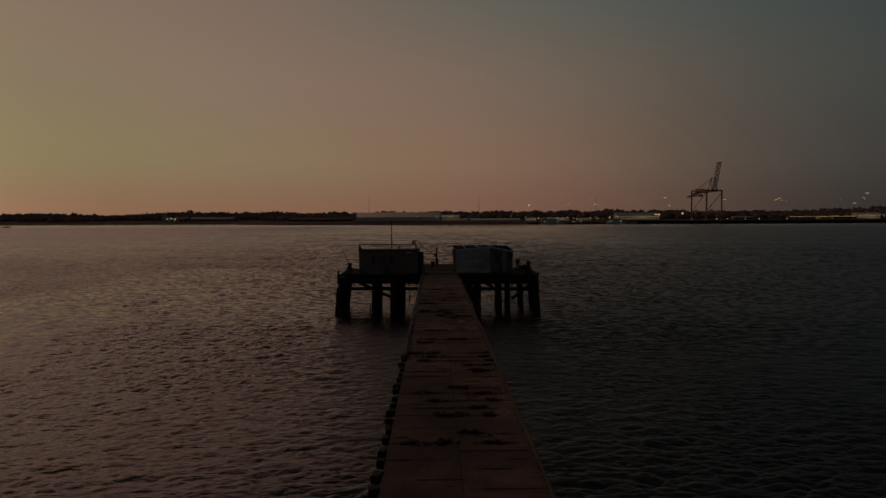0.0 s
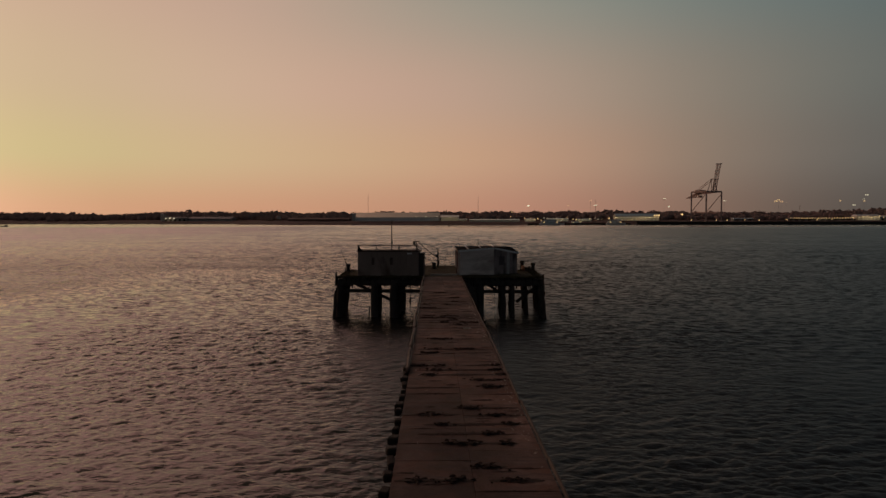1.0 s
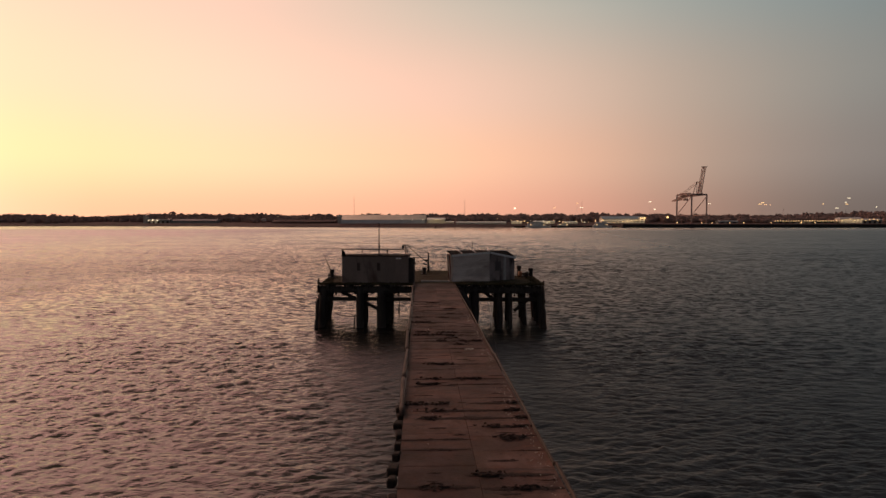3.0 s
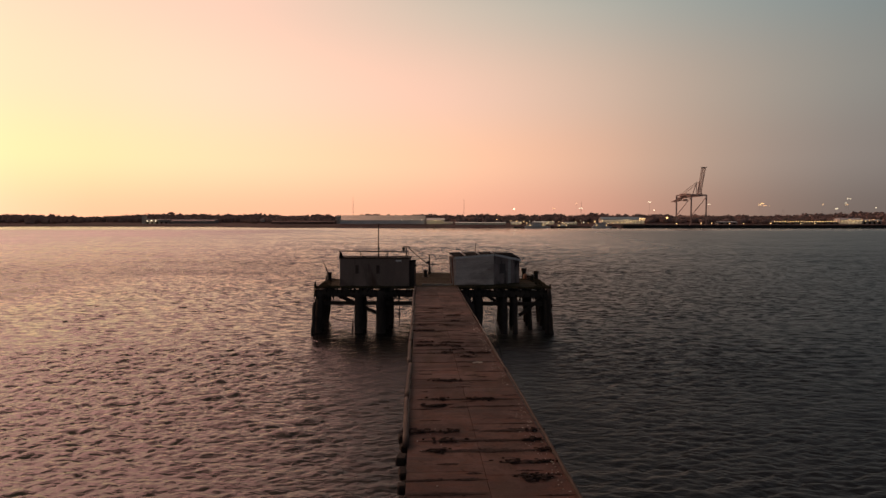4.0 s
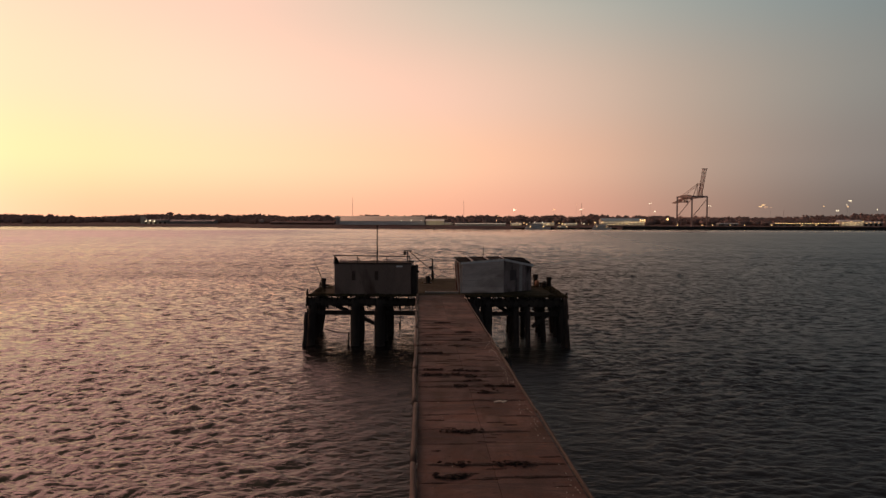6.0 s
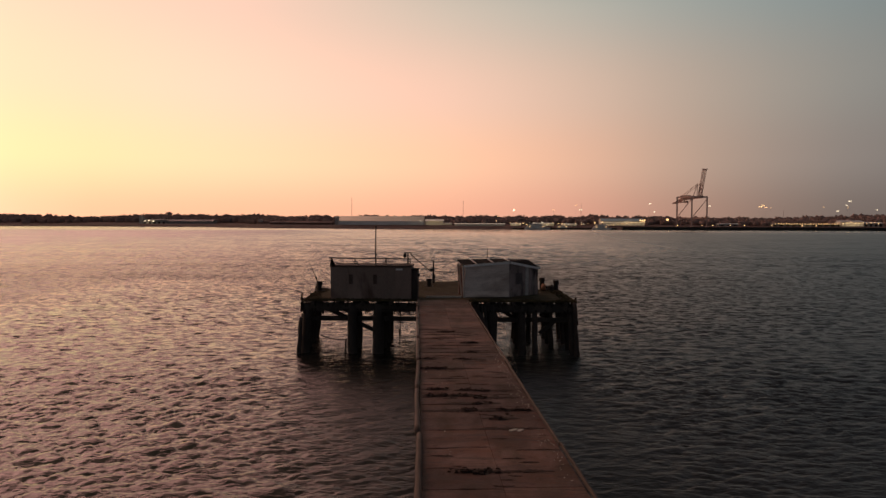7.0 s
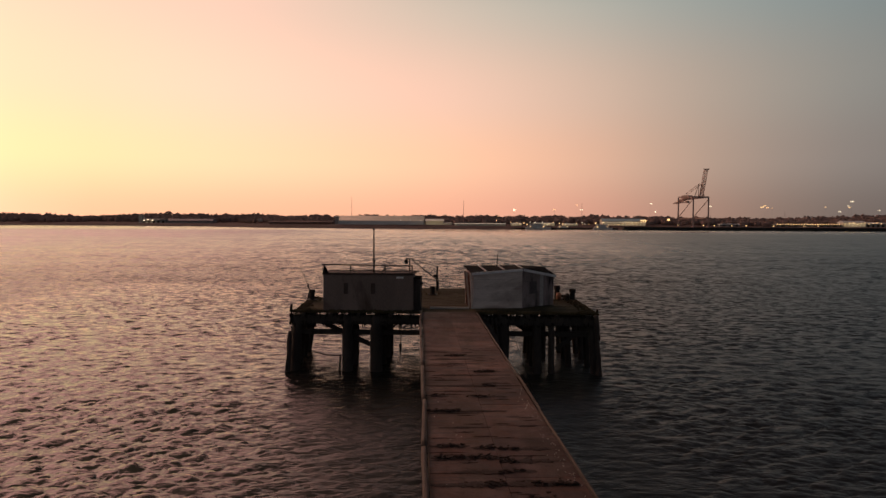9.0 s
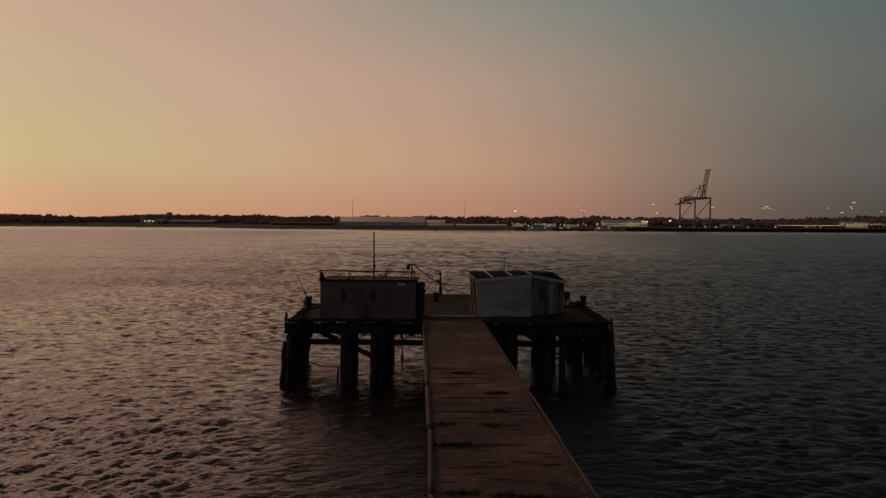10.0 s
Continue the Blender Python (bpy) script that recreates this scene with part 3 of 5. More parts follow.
def make_shore():
    bm = bmesh.new()
    rows = []
    for i in range(131):
        x = -2600 + 40 * i
        s = smooth_steps(x, SHORE)
        ridge = smooth_steps(x / back(x), RIDGE) * back(x)
        row = []
        for d, f in ((-4, -0.12), (0, 0.05), (6, 0.2), (60, 0.25), (180, 0.36), (300, 0.7), (430, 1.0), (800, 1.2), (2600, 1.5)):
            z = ridge * f if f > 0.1 else f * 8
            if d == 6:
                z = 2.0
            row.append(bm.verts.new((x, s + d, z + 0.5 * noise.noise(Vector((x * 0.01, d * 0.02, 0))))))
        rows.append(row)
    for a, b in zip(rows, rows[1:]):
        for j in range(len(a) - 1):
            bm.faces.new((a[j], b[j], b[j + 1], a[j + 1]))
    tagged(part("ground", bm, MUD, smooth=True), "dark low far shore with mud bank and fields", "ground", kind="structure")

    # bare-branched woods along the ridge, uneven crowns
    rng = random.Random(3)
    crowns = []
    for k in range(2600):
        x = -1500 + 3000 * k / 2600 + rng.uniform(-4, 4)
        s = smooth_steps(x, SHORE)
        y = s + rng.uniform(200, 420)
        base = smooth_steps(x / back(x), RIDGE) * back(x) * smooth_steps(y - s, [(180, 0.36), (300, 0.7), (430, 1.0)])
        h = rng.uniform(8.5, 11.0) * back(x) * (1.0 + 0.3 * noise.noise(Vector((x * 0.017, 3, 0))) + 0.22 * noise.noise(Vector((x * 0.09, 7, 0))))
        crowns.append(((x, y, base + h * 0.42), (rng.uniform(5, 11), 6, h * rng.uniform(0.5, 0.6)), k * 1.37, 0.45))
        for j in range(2):
            w = rng.uniform(1.0, 2.4)
            crowns.append(((x + rng.uniform(-5, 5), y, base + h * rng.uniform(0.78, 0.98)), (w, 2, w * 0.8), k * 2.1 + j, 0.5))
    for x, y, h, w in ((-831, 1790, 13, 12), (-150, 1400, 6, 5), (-125, 1400, 4, 6), (-83, 1380, 5, 4), (284, 1380, 7, 6), (-1236, 1880, 9, 12), (310, 1400, 6, 8)):
        for j in range(9):
            crowns.append(((x + rng.uniform(-w, w) * 0.55, y, smooth_steps(x / back(x), RIDGE) * back(x) + 4 + h * rng.uniform(0.3, 0.85)), (w * 0.34, 5, h * 0.22), x + j * 2.1, 0.6))
    tagged(lumps("far_woods", crowns, LEAF), "dark bare winter woods along the far ridge", "woods")


make_shore()


def hall(name, x0, x1, y, z0, z1, deep, wall, roof_mat, label, roof_rise=2.5, bays=0):
    """A long low hall with a pitched roof; z0 ground, z1 eaves."""
    cx = (x0 + x1) / 2
    hob = thing(name, (cx, y, z0), label, "building")
    w, h = x1 - x0, z1 - z0
    bm = bmesh.new()
    box(bm, (0, deep / 2, h / 2), (w, deep, h))
    part("wall", bm, wall, hob)
    bm = bmesh.new()
    e = 0.8
    prof = [(-e, h), (deep / 2, h + roof_rise), (deep + e, h), (deep + e, h - 0.4), (-e, h - 0.4)]
    va = [bm.verts.new((-w / 2 - e, a, b)) for a, b in prof]
    vb = [bm.verts.new((w / 2 + e, a, b)) for a, b in prof]
    for i in range(5):
        bm.faces.new((va[i], vb[i], vb[(i + 1) % 5], va[(i + 1) % 5]))
    bm.faces.new(va[::-1]), bm.faces.new(vb)
    part("roof", bm, roof_mat, hob)
    for i in range(bays):
        bm = bmesh.new()
        bx = -w / 2 + w * (i + 0.5) / bays
        box(bm, (bx, -0.15, h * 0.32), (w / bays * 0.45, 0.3, h * 0.6))
        part("door", bm, SHEETDARK if wall is not SHEETDARK else QUAYWALL, hob)
    return hob


def shore_lamp(x, y, z, base, mat, r, label, group, double=False):
    """A floodlight mast: pole, crossarm and glowing head."""
    lob = thing("floodlight_mast", (x, y, base), label, "street lamp", group)
    bm = bmesh.new()
    tube(bm, (0, 0, 0), (0, 0, z - base), 0.09, 0.05, 6)
    part("pole", bm, SHEETDARK, lob)
    bm = bmesh.new()
    box(bm, (0, 0, z - base - 0.3), (r * 2.4, 0.4, 0.3))
    part("crossarm", bm, CRANEPAINT, lob)
    for s in ((-1, 1) if double else (0,)):
        bm = bmesh.new()
        lump(bm, (s * r * 1.4, -0.6, z - base), (r, r * 0.6, r * 0.7), x, 1, 0.1)
        part("lamp_head", bm, mat, lob)


LOW_SHEDS = []
hall("tower_building", -737, -730, 1430, 5.5, 23.5, 10, PALETRIM, PALETRIM, "slim grey tower beside a low depot", 0.6)
hall("depot", -728, -674, 1428, 5.5, 14.4, 24, SHEETDARK, SHEETDARK, "low grey depot with bright lamps on its front", 1.6, 5)
hall("low_shed", -672, -569, 1430, 5.5, 11.8, 29, SHEETDARK, SHEETDARK, "long low shed with a dull grey roof", 4.3, 0)
hall("long_shed", -354, -239, 1150, 6, 9.6, 24, MUD, LEAF, "long low brown shed on the shore", 2.6, 0)
hall("warehouse", -215, -68, 1080, 6, 12.6, 40, SHEET, METALROOF, "long pale warehouse with a cream pitched roof", 8.5, 0)
hall("warehouse_end", -219, -214, 1077, 6, 18, 10, PALETRIM, PALETRIM, "white gabled end bay of the warehouse", 2.2)
hall("cream_shed", -64, -34, 1080, 6, 13.0, 22, CREAM, METALROOF, "cream lit shed beside the warehouse", 3.0, 0)
hall("low_store", -33, -19, 1080, 6, 9.0, 12, CREAM, METALROOF, "low cream lean-to on the shore", 0.7)
TERMINAL = hall("terminal_building", 229, 299, 1050, 6, 13.6, 26, CREAM, METALROOF, "pale terminal building with added glowing panes and lamps along its front", 4.2, 0)
hall("container_store", 486, 585, 1000, 6, 9.4, 16, QUAYWALL, SHEETDARK, "long low lit store on the quay", 1.0, 10)
OFFICE = hall("quay_office", 588, 622, 1000, 6, 13.2, 16, CREAM, SHEET, "pale stepped quay office block with added glowing panes", 2.4, 0)
hall("quay_shed", 622, 652, 1000, 6, 11.8, 18, SHEETDARK, SHEET, "pale low quay shed", 1.6, 4)
hall("quay_store", 395, 424, 985, 6, 9.5, 12, SHEETDARK, SHEET, "small low store on the quay", 0.8, 3)


for x0, x1, z1 in ((80, 97, 8.6), (117, 152, 9.2), (166, 190, 8.2), (-14, 70, 8.0)):
    lit = hall("harbour_shed", x0, x1, 1062, 5, z1, 14, CREAM, METALROOF, "low pale harbour shed behind the moored boats", 1.2)
    LOW_SHEDS.append((lit, x1 - x0))

rng = random.Random(77)
for x in (-640, -476, -459, -441, -412, -352, -323, -300, -262, -246):
    w = rng.uniform(5, 9)
    k = 1.2 if x < -430 else 1.0
    hall("cottage", (x - w / 2) * k, (x + w / 2) * k, (1255 + rng.uniform(-10, 30)) * k, 10.5, 14.0 * k + rng.uniform(0, 1.5), 8, rng.choice((SHEETDARK, PALETRIM, SHEETDARK)), SHEETDARK, "small dull house among the far woods", 2.2, 0)


# glowing panes added to brighten the fronts; no windows known there
def glow_panes(hob, w, n, z, size):
    for i in range(n):
        bm = bmesh.new()
        box(bm, (-w / 2 + w * (i + 0.5) / n, -0.1, z), (size[0], 0.25, size[1]), 0, 0.02)
        part("window", bm, GLOWPANE, hob, "added warm glowing pane on the wall")


for lit, wide in LOW_SHEDS[:3]:
    glow_panes(lit, wide, int(wide / 5), 2.0, (2.2, 0.9))
glow_panes(TERMINAL, 70, 14, 5.2, (3.6, 1.5))
glow_panes(TERMINAL, 70, 12, 2.0, (2.6, 1.3))
glow_panes(OFFICE, 34, 7, 5.0, (3.4, 1.3))
glow_panes(OFFICE, 34, 6, 2.2, (2.6, 1.2))


def wall_lamps(points, mat, r, label, group):
    for x, y, z in points:
        lob = thing("wall_lamp", (x, y, z), label, "lamp", group)
        bm = bmesh.new()
        lump(bm, (0, -0.4, 0), (r, r * 0.5, r * 0.8), x, 1, 0.1)
        part("bulb", bm, mat, lob)
        bm = bmesh.new()
        box(bm, (0, 0.25, 0), (r * 1.3, 0.5, r * 1.3))
        part("bracket", bm, CRANEPAINT, lob)


wall_lamps([(-722.4, 1426.6, 12.0), (-713, 1426.6, 13.1), (-702.7, 1426.6, 12.0)], WHITE, 1.6, "bright white lamp on the depot front", "depot lamps")
wall_lamps([(-106.6, 1078.8, 13.3), (-89.6, 1078.8, 13.3), (-72.2, 1078.8, 13.3)], WHITE, 0.8, "white lamp on the warehouse wall", "warehouse lamps")
wall_lamps([(247 + 7.3 * i, 1048.8, 7.4 + 0.75 * i) for i in range(8)], WARM, 0.75, "warm lamp on the terminal front", "terminal lamps")
wall_lamps([(291, 1048.6, 15), (294.5, 1048.6, 14.4), (298, 1048.6, 15)], WARM, 1.5, "broad warm lamp at the terminal's end", "terminal end lamps")
wall_lamps([(487 + 4.1 * i, 998.8, 9.9) for i in range(24)], WARM, 0.8, "warm lamp along the quay store", "quay store lamps")
wall_lamps([(590 + 6 * i, 998.8, 10.6 + (i % 3)) for i in range(10)], WARM, 0.85, "warm lamp on the quay buildings", "quay building lamps")

# added area lights before the fronts, giving the light of lamps along there
for x, y, z, power in ((-49, 1058, 16, 1800), (272, 1036, 13, 700), (606, 988, 11, 700), (134, 1054, 10, 350), (88, 1054, 9, 300), (-713, 1418, 13, 1600), (535, 993, 8, 700)):
    glow = bpy.data.lights.new("front_fill_light", "AREA")
    glow.energy, glow.color, glow.size = power * 0.5, (1.0, 0.74, 0.44), 9.0
    new("front_fill_light", glow).matrix_world = look((x, y, z), (x, y + 10, z - 4))

for x, z, r, mat, two in ((87.6, 32.2, 2.3, WHITE, 0), (155.9, 33.1, 0.8, AMBER, 1), (194.8, 40.9, 0.7, AMBER, 1), (202.6, 33.1, 1.1, WHITE, 1), (320.6, 43.8, 1.0, WHITE, 1),
                          (328.5, 30.2, 1.5, WHITE, 0), (350.8, 16.6, 2.4, WARM, 0), (421.6, 39.9, 0.9, WHITE, 1), (507.6, 38.9, 1.1, WARM, 1), (512.3, 41.3, 1.0, WARM, 1),
                          (516.7, 37.9, 1.0, AMBER, 1), (524.8, 37.0, 0.6, AMBER, 0), (614.0, 39.4, 0.9, WARM, 0), (636.9, 32.1, 1.1, WHITE, 1), (651.8, 41.8, 0.8, WHITE, 1),
                          (653.8, 38.9, 0.8, WARM, 1), (657.3, 49.0, 1.2, WHITE, 1), (703.0, 34.0, 1.1, WHITE, 0)):
    shore_lamp(x, 1100, z, 6.0, mat, r, "tall floodlight mast with a glowing head on the far quay", "quay floodlights", bool(two))
for x in (323.7, 360.5, 376.2, 402.4, 423.5, 463.9, 508.5, 529.4):
    shore_lamp(x, 962, 7.1, 3.6, WARM, 0.95, "low warm lamp on the quay edge", "quay edge lamps")
rng = random.Random(11)
for i in range(26):
    shore_lamp(78 + i * 6.4 + rng.uniform(-3, 3), 1030 + rng.uniform(-8, 30), rng.uniform(6.8, 11.5), 4.5, rng.choice((WARM, WARM, WHITE)), rng.uniform(0.5, 1.15), "small harbour lamp behind the moored boats", "harbour lamps")
for x, y, z in ((-733, 1560, 20), (-1010, 1575, 24), (-980, 1570, 21), (-620, 1480, 17.5), (-420, 1500, 20), (-330, 1420, 19), (-480, 1500, 20), (62, 1250, 22), (60, 1250, 14), (-565, 1500, 20)):
    k = 1.2 if x < -430 else 1.0
    shore_lamp(x * k, (y - 90) * k, 8.4 + (z - 8.4) * k, 8, WARM, 0.8 * k, "small lamp among the far woods", "woodland lamps")
for x, y, z, b in ((-202.7, 1150, 55, 6), (0.1, 1150, 50, 6), (214, 1160, 46, 6), (585, 1180, 34, 6)):
    mob = thing("radio_mast", (x, y, b), "thin dark radio mast on the far shore", "mast", "far masts")
    bm = bmesh.new()
    tube(bm, (0, 0, 0), (0, 0, z - b), 0.4, 0.2, 6)
    part("pole", bm, CRANEPAINT, mob)
    bm = bmesh.new()
    for k in range(3):
        box(bm, (0, 0, (z - b) * (0.6 + 0.15 * k)), (1.2, 0.2, 0.15))
    part("antenna", bm, CRANEPAINT, mob)

# quay wall
bm = bmesh.new()
for i in range(60):
    x0 = 240 + i * 24
    box(bm, (x0 + 12, 958, 1.6), (23.8, 14, 6.4))
    box(bm, (x0 + 12, 950.6, 2.0), (1.2, 0.9, 5.0))
for i in range(14):
    box(bm, (84 + 11.5 * i, 992, 0.9), (11.3, 8, 2.6))
    tube(bm, (80 + 11.5 * i, 987, -1), (80 + 11.5 * i, 987, 4.2), 0.45, 0.4, 6)
tagged(part("quay_wall", bm, QUAYWALL), "dark wet concrete quay wall with fenders", "quay", kind="structure")


def crane():
    c = thing("container_crane", (358, 1000, 4.6), "tall dull ship-to-shore container crane with raised boom", "crane", turn=-18.9)
    u, v = Vector((0.7071, -0.7071, 0)), Vector((0.7071, 0.7071, 0))
    a, top = 15.5, 46.5

    def leg_at(i, j):
        return u * a * i + v * a * j

    for i in (-1, 1):
        for j in (-1, 1):
            bm = bmesh.new()
            p = leg_at(i, j)
            beam(bm, p, p + Vector((0, 0, top)), 2.1, 2.1)
            lg = part("leg", bm, CRANEPAINT, c)
            bm = bmesh.new()
            box(bm, (p.x, p.y, 0.9), (3.6, 3.6, 1.8), 45, 0.2)
            part("bogie", bm, CRANEPAINT, lg)
    for j in (-1, 1):
        bm = bmesh.new()
        beam(bm, leg_at(-1, j) + Vector((0, 0, 14)), leg_at(1, j) + Vector((0, 0, 14)), 1.0, 1.6)
        part("sill_beam", bm, CRANEPAINT, c)
        bm = bmesh.new()
        beam(bm, leg_at(-1, j) + Vector((0, 0, 15)), leg_at(1, j) + Vector((0, 0, top - 3)), 0.8)
        part("diagonal", bm, CRANEPAINT, c)
        bm = bmesh.new()
        beam(bm, leg_at(-1, j) + Vector((0, 0, top)), leg_at(1, j) + Vector((0, 0, top)), 1.6, 2.2)
        part("top_beam", bm, CRANEPAINT, c)
    for i in (-1, 1):
        bm = bmesh.new()
        beam(bm, leg_at(i, -1) + Vector((0, 0, top)), leg_at(i, 1) + Vector((0, 0, top)), 1.6, 2.2)
        part("top_beam", bm, CRANEPAINT, c)
    for s in (-1, 1):
        bm = bmesh.new()
        beam(bm, u * -30 + v * 2.5 * s + Vector((0, 0, top - 3.5)), u * 19 + v * 2.5 * s + Vector((0, 0, top - 1)), 1.0, 2.0)
        part("girder", bm, CRANEPAINT, c)
        bm = bmesh.new()
        p0, p1 = u * -18 + v * 2.5 * s + Vector((0, 0, top - 3.0)), u * -40 + v * 2.5 * s + Vector((0, 0, top - 9.0))
        beam(bm, p0, p1, 1.0, 1.6)
        beam(bm, p0 - Vector((0, 0, 4)), p1, 0.8, 1.0)
        for k in range(5):
            beam(bm, p0.lerp(p1, k / 5), (p0 - Vector((0, 0, 4))).lerp(p1, (k + 0.5) / 5), 0.5)
        part("back_reach", bm, CRANEPAINT, c)
        bm = bmesh.new()
        base, tip = u * 16.5 + v * 2.5 * s + Vector((0, 0, top - 1)), u * 25.5 + v * 2.5 * s + Vector((0, 0, top + 41.5))
        beam(bm, base, tip, 0.7, 0.8)
        side = u * -2.6 + Vector((0, 0, 0.8))
        beam(bm, base + side, tip + side, 0.5, 0.6)
        for k in range(12):
            p, q = base.lerp(tip, k / 12), base.lerp(tip, (k + 1) / 12)
            beam(bm, p, q + side, 0.35)
            beam(bm, p + side, p, 0.35)
        part("boom", bm, CRANEPAINT, c)
        bm = bmesh.new()
        peak = u * 13 + v * 2.5 * s + Vector((0, 0, top + 20))
        beam(bm, u * 16 + v * 6 * s + Vector((0, 0, top)), peak, 0.9)
        beam(bm, u * 8 + v * 6 * s + Vector((0, 0, top)), peak, 0.9)
        part("a_frame", bm, CRANEPAINT, c)
        bm = bmesh.new()
        beam(bm, peak, u * -24 + v * 2.5 * s + Vector((0, 0, top)), 0.5)
        beam(bm, peak, base.lerp(tip, 0.45), 0.5)
        part("tie", bm, CRANEPAINT, c)
    bm = bmesh.new()
    beam(bm, u * 25 - v * 4 + Vector((0, 0, top + 41.5)), u * 25 + v * 4 + Vector((0, 0, top + 41.5)), 1.0, 0.8)
    box(bm, (17.5, -17.5, top + 42.1), (9, 1.5, 0.8), 0)
    part("boom_tip", bm, CRANEPAINT, c)
    bm = bmesh.new()
    box(bm, (-9.5, 9.5, top + 0.8), (15, 9, 5), -45, 0.3)
    part("machinery_house", bm, CRANEPAINT, c)
    bm = bmesh.new()
    box(bm, (-9, 5, top - 7), (6, 4, 3.6), -45, 0.2)
    part("cab", bm, CRANEPAINT, c)


crane()


def ferry(x, y, length, high, label, decks):
    b = thing("moored_boat", (x, y, 0), label, "boat", "moored boats")
    bm = bmesh.new()
    ring = [(-0.5, -3), (0.40, -3.2), (0.5, 0), (0.40, 3.2), (-0.5, 3)]
    lo = [bm.verts.new((p * length * 0.96, q * 0.8, -0.6)) for p, q in ring]
    hi = [bm.verts.new((p * length, q, 2.6 if p < 0.45 else 3.4)) for p, q in ring]
    for i in range(5):
        bm.faces.new((lo[i], lo[(i + 1) % 5], hi[(i + 1) % 5], hi[i]))
    bm.faces.new(hi), bm.faces.new(lo[::-1])
    part("hull", bm, HULL if decks > 1 else HULLDARK, b)
    for d in range(decks):
        bm = bmesh.new()
        k = 0.72 - 0.2 * d
        box(bm, (-length * 0.06, 0, 4.0 + 2.9 * d), (length * k, 5 - d, 2.8), 0, 0.3)
        cabin = part("cabin", bm, HULL, b)
        for i in range(max(2, int(length * k / 4))):
            bm = bmesh.new()
            box(bm, (-length * 0.06 - length * k / 2 + 2 + 4 * i, -2.52 + d * 0.5, 4.3 + 2.9 * d), (1.2, 0.12, 0.8))
            part("window", bm, GLASS, cabin)
    bm = bmesh.new()
    tube(bm, (0, 0, 3 + 2.9 * decks), (0, 0, high + 2), 0.14, 0.08, 6)
    part("mast", bm, CRANEPAINT, b)
    wall_lamps([(x - length * 0.3, y - 3.4, 4.0), (x + length * 0.2, y - 3.4, 4.2)], WARM, 0.9, "small warm lamp on a moored boat", "boat lamps")


ferry(116, 984, 40, 13, "grey moored ferry with a dark hull", 2)
ferry(156, 986, 22, 10, "small moored workboat with a pale cabin", 1)
ferry(215, 982, 30, 12, "pale moored vessel with two cabin decks", 2)

# navigation buoy and a low barge out on the water
b = thing("navigation_buoy", (-35.4, 774, 0), "small dark navigation buoy on the water", "buoy")
bm = bmesh.new()
tube(bm, (0, 0, -0.6), (0, 0, 0.8), 1.5, 1.5, 14)
part("float", bm, IRON, b)
bm = bmesh.new()
for i in range(4):
    w = math.tau * i / 4
    tube(bm, (math.cos(w), math.sin(w), 0.7), (0.3 * math.cos(w), 0.3 * math.sin(w), 3.2), 0.12, 0.1, 6)
tube(bm, (0, 0, 3.1), (0, 0, 4.0), 0.5, 0.1, 8)
part("cage", bm, IRON, b)
b = thing("low_barge", (-622, 776, 0), "low dark barge lying on the water", "boat")
bm = bmesh.new()
box(bm, (0, 0, 0.5), (10, 3.4, 1.6), 0, 0.3)
part("hull", bm, HULLDARK, b)
bm = bmesh.new()
box(bm, (1.5, 0, 1.6), (3, 2, 1.0), 0, 0.2)
part("wheelhouse", bm, HULLDARK, b)

# ---- pier head ----
PILE_ROWS = (0.4, 2.4, 4.4, 6.4)


